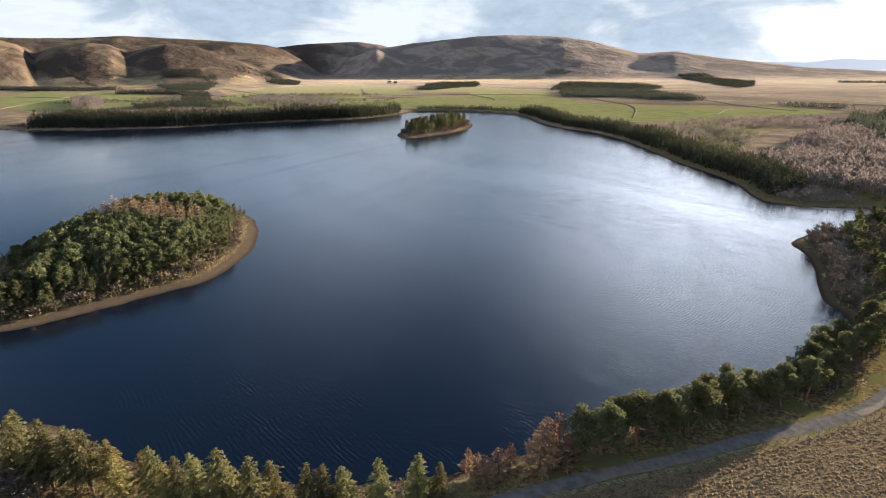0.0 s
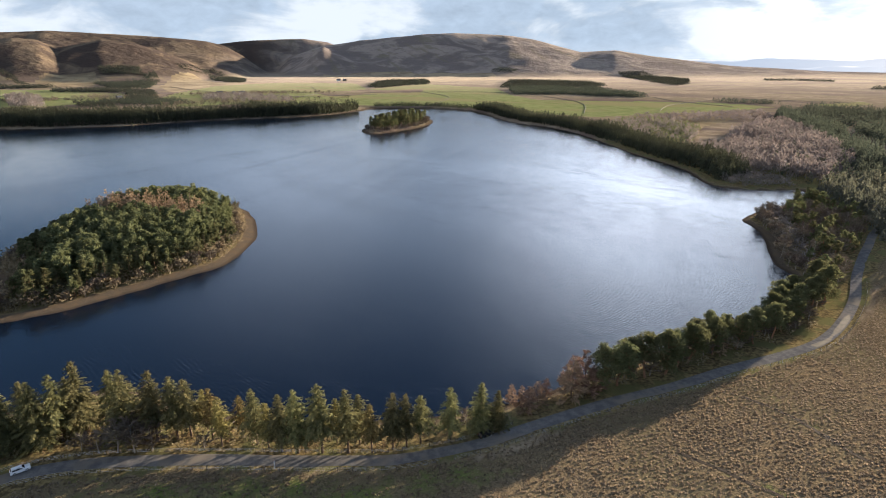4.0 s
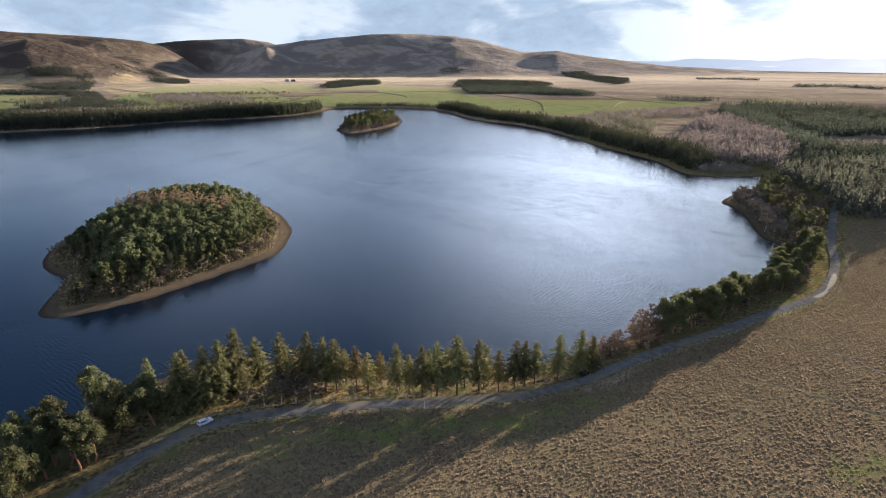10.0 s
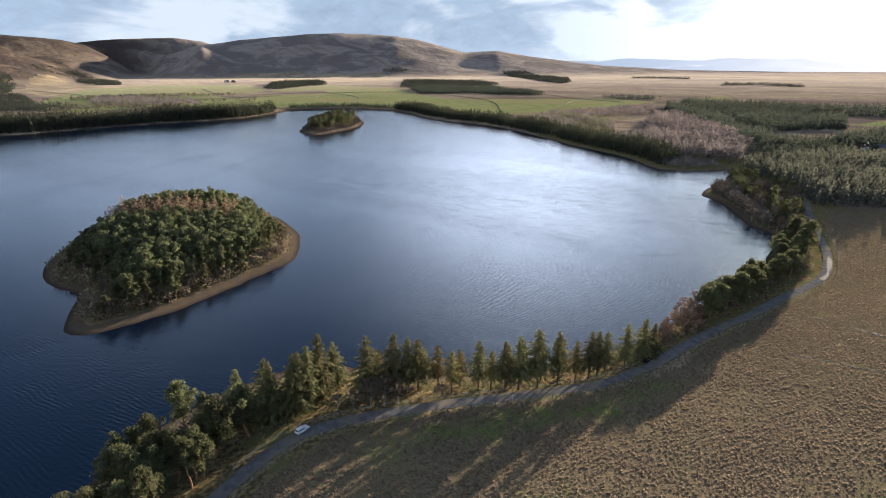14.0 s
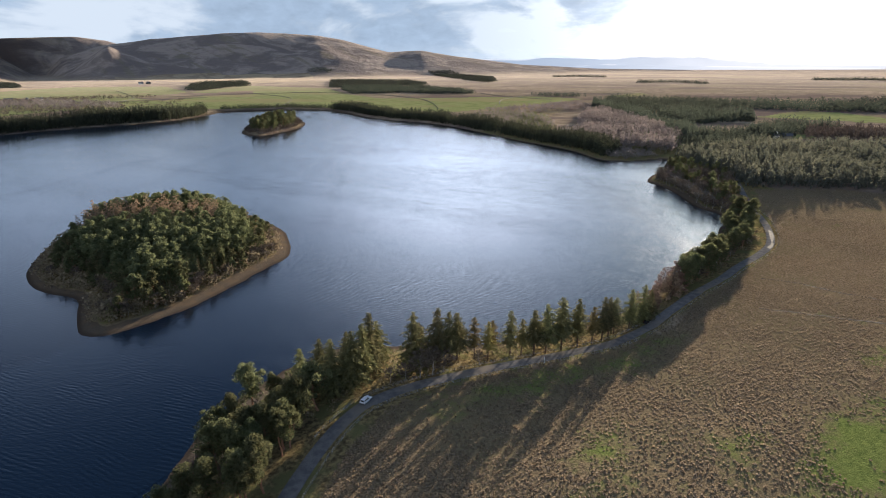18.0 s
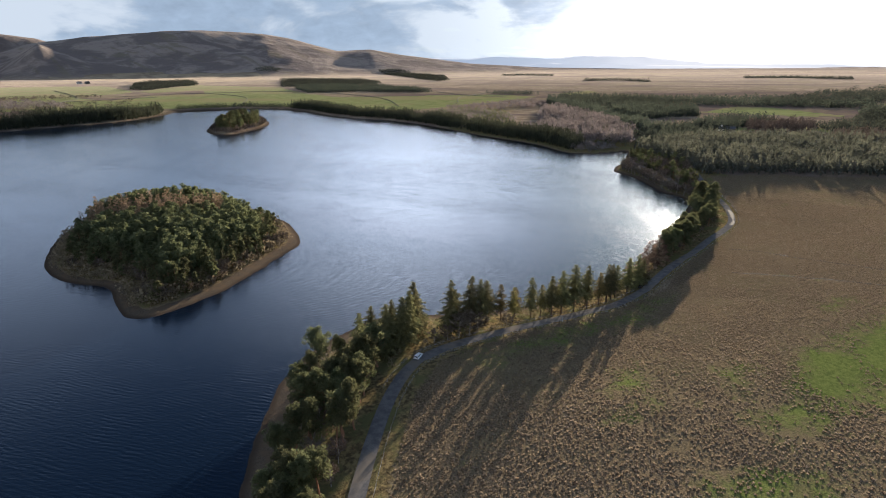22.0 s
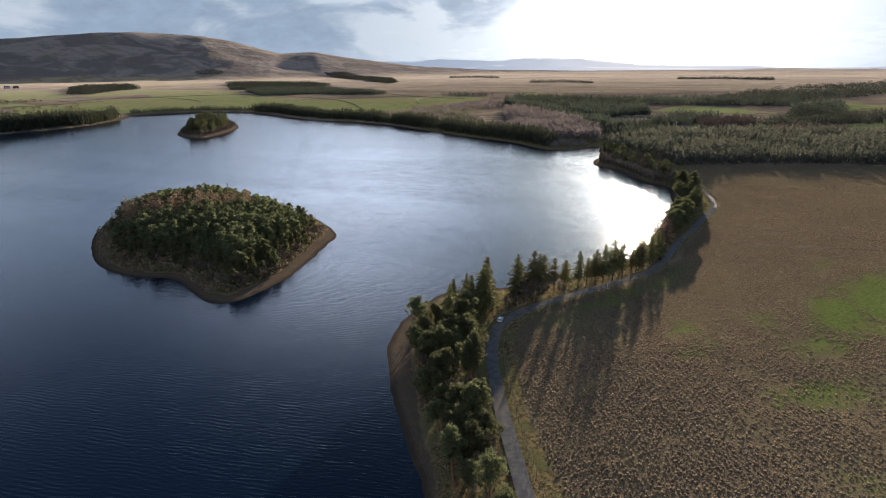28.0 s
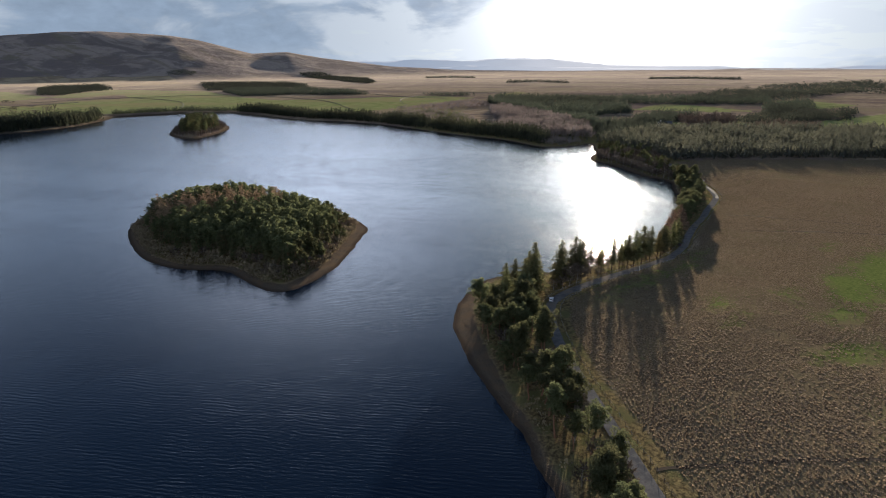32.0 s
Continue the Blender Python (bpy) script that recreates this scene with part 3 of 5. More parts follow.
# ---- tree shapes, one unit = one metre, rooted at the origin ----
def spruce_shape(seed, h, spread, bare=0.12, whorls=26, sprays=5, thin=1.0):
    """A spire of drooping branch fans."""
    g = np.random.default_rng(seed)
    P, D, W = [], [], []
    lean = g.normal(0, 0.012, 2)
    for i in range(whorls):
        u = bare + (1 - bare) * (i + 0.3 * g.random()) / whorls
        z = h * u
        reach = spread * (1 - u) ** 0.88 * (0.70 + 0.5 * g.random()) + 0.12
        if u < bare + 0.12:
            reach *= 0.75
        count = int((5 + 3 * (1 - u)) * thin + g.random())
        for a in g.random(1) * 6.28 + np.arange(count) * 6.28 / max(count, 1) + g.normal(0, 0.25, count):
            out = np.array([np.cos(a), np.sin(a), 0.0])
            if g.random() < 0.16:
                continue
            length = reach * (0.5 + 0.7 * g.random())
            rise = 0.35 * u - 0.22 + g.normal(0, 0.08)
            side = np.array([-out[1], out[0], 0.0])
            root = np.array([lean[0] * z, lean[1] * z, z])
            for s in (np.arange(sprays) + 0.4) / sprays:
                p = root + out * length * s + np.array([0, 0, rise * length * s - 0.18 * length * s * s])
                for sgn in (-1, 1):
                    d = unit(out * 0.75 + side * sgn * (0.75 - 0.3 * s) + np.array([0, 0, -0.25 + g.normal(0, 0.18)]))
                    ln = (0.28 + 0.30 * length * (1 - 0.55 * s)) * (0.8 + 0.5 * g.random())
                    P.append(p)
                    D.append(d * ln)
                    W.append(unit(np.cross(d, (0, 0, 1)) + g.normal(0, 0.35, 3)) * ln * 0.25)
            tip = unit(out + np.array([0, 0, rise - 0.1]))
            P.append(root + out * length * 0.7 + np.array([0, 0, rise * length * 0.7 - 0.09 * length]))
            D.append(tip * length * 0.42)
            W.append(side * length * 0.12)
    crown = diamonds(np.array(P), np.array(D), np.array(W))
    k = np.linspace(0, 1, 7)
    trunk = tube(np.stack([lean[0] * h * k, lean[1] * h * k, h * 0.98 * k - 0.3], 1), 0.020 * h * (1 - k) + 0.02, 7)
    return crown, trunk


def shore_spruce(seed, h, spread, bare=0.30, whorls=30, thin=1.0):
    """An old spruce of the shore: bare lower stem with dead branches, ragged drooping crown above. Crown, trunk and dead branches."""
    g = np.random.default_rng(seed)
    lean, sway = g.normal(0, 0.014, 2), g.uniform(0, 6.28)
    side_heavy = g.uniform(0.10, 0.28)
    P, D, W = [], [], []
    for i in range(whorls):
        u = bare + (1 - bare) * (i + 0.5 * g.random()) / whorls
        v = (u - bare) / (1 - bare)
        wide = spread * min(1.0, 0.55 + 2.2 * v) * (1 - v) ** 0.72 * (0.78 + 0.36 * g.random()) + 0.18
        root = np.array([lean[0] * h * u, lean[1] * h * u, h * u])
        count = int((4 + 2.6 * (1 - v)) * thin + g.random())
        for a in g.random() * 6.28 + np.arange(count) * 6.28 / count + g.normal(0, 0.3, count):
            if g.random() < 0.14:
                continue
            out = np.array([np.cos(a), np.sin(a), 0.0])
            side = np.array([-out[1], out[0], 0.0])
            length = wide * (0.55 + 0.6 * g.random()) * (1 + side_heavy * np.cos(a - sway))
            rise = 0.40 * v - 0.10 + g.normal(0, 0.09)
            sprays = 3 + int(length * 1.7)
            for q in (np.arange(sprays) + 0.5) / sprays:
                p = root + out * length * q + np.array([0, 0, rise * length * q - 0.26 * length * q * q])
                for sgn in (-1, 1):
                    d = unit(out * 0.8 + side * sgn * (0.8 - 0.3 * q) + np.array([0, 0, -0.35 + g.normal(0, 0.22)]))
                    ln = (0.30 + 0.20 * length * (1 - 0.5 * q)) * (0.75 + 0.5 * g.random())
                    P.append(p)
                    D.append(d * ln)
                    W.append(unit(np.cross(d, (0, 0, 1)) + g.normal(0, 0.4, 3)) * ln * 0.27)
                if g.random() < 0.6:
                    d = unit(out * 0.3 + np.array([g.normal(0, 0.2), g.normal(0, 0.2), -1.0]))
                    P.append(p)
                    D.append(d * 0.55 * (0.6 + 0.6 * g.random()))
                    W.append(side * 0.13)
    crown = diamonds(np.array(P), np.array(D), np.array(W))
    k = np.linspace(0, 1, 8)
    stem = tube(np.stack([lean[0] * h * k, lean[1] * h * k, h * 0.985 * k - 0.3], 1), 0.0155 * h * (1 - k) ** 0.85 + 0.02, 8)
    dead = []
    for i in range(26):
        u = 0.10 + (bare + 0.12) * g.random()
        a = g.random() * 6.28
        root = np.array([lean[0] * h * u, lean[1] * h * u, h * u])
        out = np.array([np.cos(a), np.sin(a), -0.15 + g.normal(0, 0.15)])
        reach = spread * (0.25 + 0.5 * g.random())
        dead.append(tube([root, root + out * reach * 0.5, root + out * reach + np.array([0, 0, -0.12 * reach])], [0.045, 0.03, 0.008], 3))
        for _ in range(3):
            q = root + out * reach * g.uniform(0.4, 0.9)
            dead.append(tube([q, q + unit(out + g.normal(0, 0.6, 3)) * 0.22 * reach, q + unit(out + g.normal(0, 0.6, 3)) * 0.45 * reach], [0.02, 0.014, 0.005], 3))
    return crown, stem, merge(dead)


def clump(g, centre, radius, count, size, squash=0.7):
    """A tuft of short sprays that stand out from a centre."""
    n = unit(g.normal(0, 1, (count, 3)) + np.array([0, 0, 0.35]))
    p = centre + n * np.array([1, 1, squash]) * radius * (0.45 + 0.55 * g.random((count, 1)))
    d = unit(n + g.normal(0, 0.55, (count, 3)))
    ln = size * (0.7 + 0.6 * g.random((count, 1)))
    return p - d * ln * 0.4, d * ln, unit(np.cross(d, g.normal(0, 1, (count, 3)))) * ln * 0.34


def pine_shape(seed, h, spread, bare=0.42, limbs=13, leaves=38, size=0.85, round_top=True):
    """A Scots pine: bare stem, crooked limbs, separate clouds of needles."""
    g = np.random.default_rng(seed)
    k = np.linspace(0, 1, 7)
    bend = np.cumsum(g.normal(0, 0.018 * h, (7, 2)), axis=0) * (k[:, None] > 0)
    spine = np.stack([bend[:, 0], bend[:, 1], h * 0.92 * k - 0.3], 1)
    wood = [tube(spine, 0.021 * h * (1 - 0.8 * k) + 0.02, 7)]
    P, D, W = [], [], []
    for i in range(limbs):
        u = bare + (1 - bare) * (i + 0.6 * g.random()) / limbs
        at = np.array([np.interp(u, k, spine[:, j]) for j in range(3)])
        a = i * 2.4 + g.normal(0, 0.4)
        wide = np.sin(np.pi * np.clip((u - bare) / (1 - bare) * 0.72 + 0.26, 0, 1)) if round_top else (1.05 - u)
        reach = spread * wide * (0.65 + 0.5 * g.random()) + 0.3
        out = np.array([np.cos(a), np.sin(a), 0.36 + 0.6 * (u - bare) + g.normal(0, 0.16)])
        mid, end = at + out * reach * 0.5 + np.array([0, 0, -0.1 * reach]), at + out * reach
        wood.append(tube([at, mid, end], [0.008 * h, 0.005 * h, 0.01], 4))
        for s, big in ((0.95, 0.9), (0.60, 0.95), (0.28, 0.8)):
            c = at + out * reach * s + g.normal(0, 0.35, 3)
            p, d, w_ = clump(g, c, (0.55 + 0.24 * spread) * big * (0.75 + 0.45 * g.random()), leaves, size, 0.88)
            P.append(p), D.append(d), W.append(w_)
    p, d, w_ = clump(g, spine[-1] + np.array([0, 0, 0.2]), 0.4 + 0.22 * spread, leaves, size)
    P.append(p), D.append(d), W.append(w_)
    return diamonds(np.concatenate(P), np.concatenate(D), np.concatenate(W)), merge(wood)


def bare_shape(seed, h, spread, limbs=20, twigs=14, conic=False, bare=0.2):
    """A leafless tree: stem, limbs, a haze of fine twigs."""
    g = np.random.default_rng(seed)
    k = np.linspace(0, 1, 6)
    bend = np.cumsum(g.normal(0, 0.016 * h, (6, 2)), axis=0) * (k[:, None] > 0)
    spine = np.stack([bend[:, 0], bend[:, 1], h * 0.95 * k - 0.2], 1)
    wood = [tube(spine, 0.016 * h * (1 - 0.88 * k) + 0.012, 6)]
    P, D, W = [], [], []
    for i in range(limbs):
        u = bare + (1 - bare) * (i + g.random() * 0.7) / limbs
        at = np.array([np.interp(u, k, spine[:, j]) for j in range(3)])
        a = i * 2.4 + g.normal(0, 0.5)
        wide = (1.05 - u) if conic else np.sin(np.pi * np.clip(0.2 + 0.75 * (u - bare) / (1 - bare), 0, 1))
        reach = spread * wide * (0.7 + 0.5 * g.random()) + 0.25
        out = np.array([np.cos(a), np.sin(a), (0.1 if conic else 0.75) + g.normal(0, 0.12)])
        end = at + out * reach
        wood.append(tube([at, (at + end) / 2 + g.normal(0, 0.06, 3), end], [0.005 * h, 0.003 * h, 0.006], 3))
        s = 0.25 + 0.75 * g.random((twigs, 1))
        d = unit(out + g.normal(0, 0.55, (twigs, 3)) + np.array([0, 0, 0.15]))
        ln = (0.30 + 0.22 * reach) * (0.7 + 0.8 * g.random((twigs, 1)))
        P.append(at + (end - at) * s)
        D.append(d * ln)
        W.append(unit(np.cross(d, g.normal(0, 1, (twigs, 3)))) * ln * 0.10)
    return diamonds(np.concatenate(P), np.concatenate(D), np.concatenate(W)), merge(wood)


def tuft_shape(seed, leaves=36, twiggy=False):
    """A middle-distance tree of unit height and width, made of sprays."""
    g = np.random.default_rng(seed)
    u = g.random(leaves) ** 0.8
    a = g.random(leaves) * 6.283
    if twiggy:
        r = 0.5 * np.sin(np.pi * np.clip(0.12 + 0.8 * u, 0, 1)) * np.sqrt(g.random(leaves))
        z = 0.18 + 0.72 * u
        p = np.stack([r * np.cos(a), r * np.sin(a), z], 1)
        d = unit(np.stack([np.cos(a) * 0.6, np.sin(a) * 0.6, np.full(leaves, 0.9)], 1) + g.normal(0, 0.3, (leaves, 3)))
        ln = (0.17 + 0.13 * g.random((leaves, 1))) * math.sqrt(min(1.0, 30 / leaves))
        wide = 0.30
    else:
        r = 0.42 * (1 - u) ** 0.85 * (0.5 + 0.5 * g.random(leaves))
        p = np.stack([r * np.cos(a), r * np.sin(a), 0.10 + 0.84 * u], 1)
        d = unit(np.stack([np.cos(a), np.sin(a), np.full(leaves, -0.25)], 1) + g.normal(0, 0.3, (leaves, 3)))
        ln = (0.11 + 0.24 * (1 - u)[:, None] * (0.6 + 0.6 * g.random((leaves, 1)))) * math.sqrt(min(1.0, 40 / leaves))
        wide = 0.42
    v, f = diamonds(p, d * ln, unit(np.cross(d, g.normal(0, 1, (leaves, 3)))) * ln * wide)
    stem, sf = tube([(0, 0, -0.02), (0, 0, 0.9)], [0.022, 0.004], 3)
    return merge([(v, f), (stem, sf)])


def scatter(name, shapes, xy, heights, widths, mat, label, category, seed=1, sink=0.2):
    """Many small plants joined into one mesh of kind 'stuff'."""
    g = np.random.default_rng(seed)
    pick = g.integers(0, len(shapes), len(xy))
    turn = g.random(len(xy)) * 6.283
    z = land_height(np.asarray(xy, float))[0]
    V, F, n = [], [], 0
    for k, (sv, sf) in enumerate(shapes):
        m = np.nonzero(pick == k)[0]
        if not len(m):
            continue
        c, s = np.cos(turn[m])[:, None], np.sin(turn[m])[:, None]
        x = (sv[None, :, 0] * c - sv[None, :, 1] * s) * widths[m][:, None] + xy[m, 0][:, None]
        y = (sv[None, :, 0] * s + sv[None, :, 1] * c) * widths[m][:, None] + xy[m, 1][:, None]
        zz = sv[None, :, 2] * heights[m][:, None] + z[m][:, None] - sink
        V.append(np.stack([x, y, zz], 2).reshape(-1, 3))
        F.append((sf[None] + (np.arange(len(m)) * len(sv))[:, None, None]).reshape(-1, sf.shape[1]) + n)
        n += len(m) * len(sv)
    ob = new(name, mesh_of(name, np.concatenate(V), np.concatenate(F), mat))
    return tagged(ob, label, category, kind="stuff")


def spread_points(poly, spacing, seed, jitter=0.42):
    """Jittered points inside a polygon."""
    poly = np.asarray(poly, float)
    g = np.random.default_rng(seed)
    (x0, y0), (x1, y1) = poly.min(0), poly.max(0)
    gx, gy = np.meshgrid(np.arange(x0, x1, spacing), np.arange(y0, y1, spacing))
    gx[1::2] += spacing / 2
    p = np.stack([gx.ravel(), gy.ravel()], 1) + g.uniform(-jitter, jitter, (gx.size, 2)) * spacing
    return p[inside(p, poly)]


# ---- the setting: land, water, road ----
FIELD = [(-210, -75), (-150, 0), (-128, 38), (-110, 62), (-95, 73.5), (-66, 75.5), (-37, 72.5), (-25, 71.5), (-10, 74), (8, 80.5), (28, 88), (50, 93.5),
         (90, 106.5), (106, 113), (123, 124.5), (144, 143), (164, 164), (199, 193), (239, 168), (290, 124), (323, 88), (420, 0), (200, -200), (-100, -160)]
PASTURES = [
    [(-1308, 1785), (-1051, 1782), (-722, 1565), (-599, 1290), (-680, 1101), (-782, 1050), (-1100, 1300)],
    [(-605, 1556), (-641, 2080), (-447, 2355), (-162, 2255), (-95, 1798), (-242, 1581), (-161, 1412), (-83, 1540), (-120, 1137), (-306, 1201), (-410, 1095), (-520, 1180)],
    [(-120, 1137), (-83, 1540), (58, 1589), (83, 1792), (-58, 1727), (-95, 1798), (105, 2240), (329, 1856), (289, 1465), (309, 1246), (669, 1115), (714, 995),
     (501, 893), (294, 835), (193, 931), (106, 1110)],
    [(659, 525), (794, 558), (828, 509), (762, 356), (699, 402)], [(1054, 450), (875, 302), (1012, 279), (1079, 378)], [(549, 313), (530, 259), (589, 320)],
    [(633, 219), (722, 200), (583, 162), (560, 171)], [(470, 366), (507, 354), (465, 331)], [(829, 1048), (996, 1106), (931, 1020), (820, 995)],
    [(565, 212), (664, 230), (850, 200), (720, 100), (560, 150)], [(1043, 430), (894, 290), (960, 300), (1090, 410)],
    [(432, 345), (483, 330), (515, 355), (479, 372)], [(152, 120), (178, 132), (170, 110), (150, 106)],
]
BLEACHED = [
    [(-1360, 2247), (-1376, 2359), (-1224, 2439), (-1149, 2301), (-1042, 2018), (-1160, 1972)], [(-1599, 2196), (-1433, 2228), (-1435, 2289), (-1649, 2273)],
    [(-808, 1992), (-963, 2550), (-933, 2716), (-722, 2353), (-483, 2305), (-627, 2034), (-626, 1612)], [(-459, 3071), (-163, 3209), (544, 3078), (450, 2541), (160, 2385), (-141, 2728)],
    [(278, 537), (386, 681), (526, 814), (600, 880), (440, 850), (300, 700)],
]
LAWNS = [(14, 8, 34, 13, 0.25, 1.25), (-12, 12, 24, 10, 0.3, 1.15), (-40, 7, 16, 8, -0.3, 0.85), (-66, -3, 18, 7, -0.4, 0.75), (-62, 37, 16, 5, 0.3, 0.6), (-70, 28, 14, 6, 0.2, 0.5), (-36, 24, 20, 9, 0.1, 0.45),
         (-62, 67, 34, 7, 0.0, 0.7), (-25, 66, 22, 6, 0.15, 0.7), (45, 60, 15, 2.4, -0.8, 0.45), (56, 46, 12, 2.4, -0.8, 0.4), (-96, -24, 18, 6, -0.5, 0.6), (34, 33, 14, 6, 0.3, 0.6), (158, 118, 9, 3, 0.3, 0.5)]


def build_land():
    fine = np.arange(-62.0, 98.1, 0.31)
    az = np.radians(np.concatenate([fine, np.arange(103.0, 298.0 - 2, 5.0)]))
    r = [0.0]
    while r[-1] < 4900:
        r.append(r[-1] + max(1.7, r[-1] * 0.016))
    r = np.array(r[1:])
    A, R = np.meshgrid(az, r)
    xy = np.stack([CENTRE[0] + R.ravel() * np.sin(A.ravel()), CENTRE[1] + R.ravel() * np.cos(A.ravel())], 1)
    z, d, isle, rr, bearing = land_height(xy)
    d_road = np.full(len(xy), 999.0)
    near = rr < 650
    d_road[near] = line_distance(xy[near], ROAD_LINE, False)
    x, y = xy[:, 0], xy[:, 1]
    wob = np.stack([x + (fbm(x, y, 25.0, 3, 71) - 0.5) * 12, y + (fbm(x, y, 25.0, 3, 72) - 0.5) * 12], 1)
    wide = 2.2 + 4.6 * np.exp(-(((x + 133) / 26) ** 2 + ((y - 78) / 34) ** 2)) + 5.0 * np.exp(-(((x - 152) / 18) ** 2 + ((y - 226) / 36) ** 2))
    wide = np.where(isle, np.where(x < -168, 4.0, 5.6), wide)
    beach = smooth(d, wide + 2.5, wide - 1.5) * (d > -30)
    pasture = np.zeros(len(xy))
    for poly in PASTURES:
        pasture[inside(xy, poly)] = 1
    bleached = np.zeros(len(xy))
    for poly in BLEACHED:
        bleached[inside(xy, poly)] = 1
    heath = smooth(z, 24, 48) * (rr > 1500)
    field = inside(wob, FIELD).astype(float) * smooth(d_road, 2.0, 4.5)
    lawn = np.zeros(len(xy))
    for cx, cy, a, b, turn, k in LAWNS:
        u, v = (x - cx) * np.cos(turn) + (y - cy) * np.sin(turn), -(x - cx) * np.sin(turn) + (y - cy) * np.cos(turn)
        lawn = np.maximum(lawn, k * np.exp(-((u / a) ** 2 + (v / b) ** 2)))
    lawn *= field
    litter = ((d > 0) & ((d < 60) | isle) & ~inside(xy, FIELD) & (rr < 700)).astype(float) * (1 - beach)
    # road bed is level across
    n, m = len(az), len(r)
    i, j = np.meshgrid(np.arange(n), np.arange(m - 1))
    i, j = i.ravel(), j.ravel()
    f = np.stack([j * n + i, j * n + (i + 1) % n, (j + 1) * n + (i + 1) % n, (j + 1) * n + i], 1)[:, ::-1]
    hub = np.array([[CENTRE[0], CENTRE[1], 1.8]])
    verts = np.concatenate([np.column_stack([xy, z]), hub])
    k = np.arange(n)
    fan = np.stack([np.full(n, len(verts) - 1), (k + 1) % n, k], 1)
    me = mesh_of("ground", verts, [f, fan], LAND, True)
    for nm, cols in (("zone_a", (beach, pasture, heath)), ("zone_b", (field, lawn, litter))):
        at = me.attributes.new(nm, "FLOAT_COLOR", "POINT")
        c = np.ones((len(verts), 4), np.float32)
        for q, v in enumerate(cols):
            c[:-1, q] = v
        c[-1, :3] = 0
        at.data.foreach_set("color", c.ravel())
    # haze stand-in: weight of the far sheen, by range
    at = me.attributes.new("zone_haze", "FLOAT", "POINT")
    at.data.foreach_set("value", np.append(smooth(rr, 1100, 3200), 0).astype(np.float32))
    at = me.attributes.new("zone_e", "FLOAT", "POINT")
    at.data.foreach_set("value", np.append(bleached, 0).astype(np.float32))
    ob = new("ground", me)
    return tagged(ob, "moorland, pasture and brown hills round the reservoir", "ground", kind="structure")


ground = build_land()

bm = bmesh.new()
for px, py in ((-1100, -480), (330, -480), (330, 1075), (-1100, 1075)):
    bm.verts.new((px, py, 0.0))
bm.faces.new(bm.verts)
me = bpy.data.meshes.new("water")
bm.to_mesh(me)
bm.free()
me.materials.append(WATER)
tagged(new("water", me), "dark wind-rippled reservoir water", "lake", kind="structure")


def ribbon(line, left, right, lift, crown=0.05):
    """A strip along a line, draped on the land."""
    t = unit(np.gradient(line, axis=0))
    side = np.stack([-t[:, 1], t[:, 0]], 1)
    z = land_height(line)[0]
    z = np.convolve(np.pad(z, 4, mode="edge"), np.ones(9) / 9, "valid")
    z = np.maximum(z, land_height(line + side * left)[0]) if lift else z
    offs = np.linspace(left, right, 5)
    v = np.concatenate([np.column_stack([line + side * o, z + lift + crown * (1 - (2 * abs(o - (left + right) / 2) / (left - right)) ** 2)]) for o in offs])
    n = len(line)
    i = np.arange(n - 1)
    f = np.concatenate([np.stack([k * n + i, (k + 1) * n + i, (k + 1) * n + i + 1, k * n + i + 1], 1) for k in range(4)])
    return v, f


def resample(line, step):
    seg = np.hypot(*np.diff(line, axis=0).T)
    s = np.concatenate([[0], np.cumsum(seg)])
    k = np.arange(0, s[-1], step)
    return np.stack([np.interp(k, s, line[:, 0]), np.interp(k, s, line[:, 1])], 1)


road_fine = resample(ROAD_LINE, 2.0)
road = new("road", mesh_of("road", *ribbon(road_fine, 1.75, -1.75, 0.14), TARMAC, True))
tagged(road, "narrow worn grey tarmac lane along the shore", "road", kind="structure")


# ---- low hazy hills on the skyline, a backdrop some five kilometres off ----
def haze_material():
    m, n, bsdf = material("distant_haze")
    c = object_coord(n)
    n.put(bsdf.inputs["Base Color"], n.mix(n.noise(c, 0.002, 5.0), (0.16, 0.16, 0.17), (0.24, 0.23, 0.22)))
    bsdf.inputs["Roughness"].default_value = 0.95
    # haze is put in as a glow of the hills, paler towards the sun
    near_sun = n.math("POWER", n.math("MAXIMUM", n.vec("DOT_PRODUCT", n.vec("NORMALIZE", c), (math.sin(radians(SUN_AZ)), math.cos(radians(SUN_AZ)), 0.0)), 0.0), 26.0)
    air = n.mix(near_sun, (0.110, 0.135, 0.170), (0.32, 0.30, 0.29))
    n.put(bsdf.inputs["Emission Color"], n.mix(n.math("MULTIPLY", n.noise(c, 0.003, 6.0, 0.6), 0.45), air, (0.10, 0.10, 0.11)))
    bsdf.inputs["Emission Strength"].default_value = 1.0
    return m


DISTANT = [(4850, [(14, 60), (22, 120), (26, 132), (29, 128), (32.6, 120), (35.5, 134), (38, 128), (40.5, 116), (42.6, 130), (46.5, 136), (49.2, 130), (52, 106),
                   (54.6, 80), (59.7, 64), (64.4, 67), (66.7, 48), (71, 40), (75.4, 60), (85, 70), (120, 60)]),
           (4500, [(14, 30), (24, 52), (30, 74), (36, 62), (41, 80), (46, 72), (52, 60), (58, 52), (66, 40), (76, 48), (120, 50)])]
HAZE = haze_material()
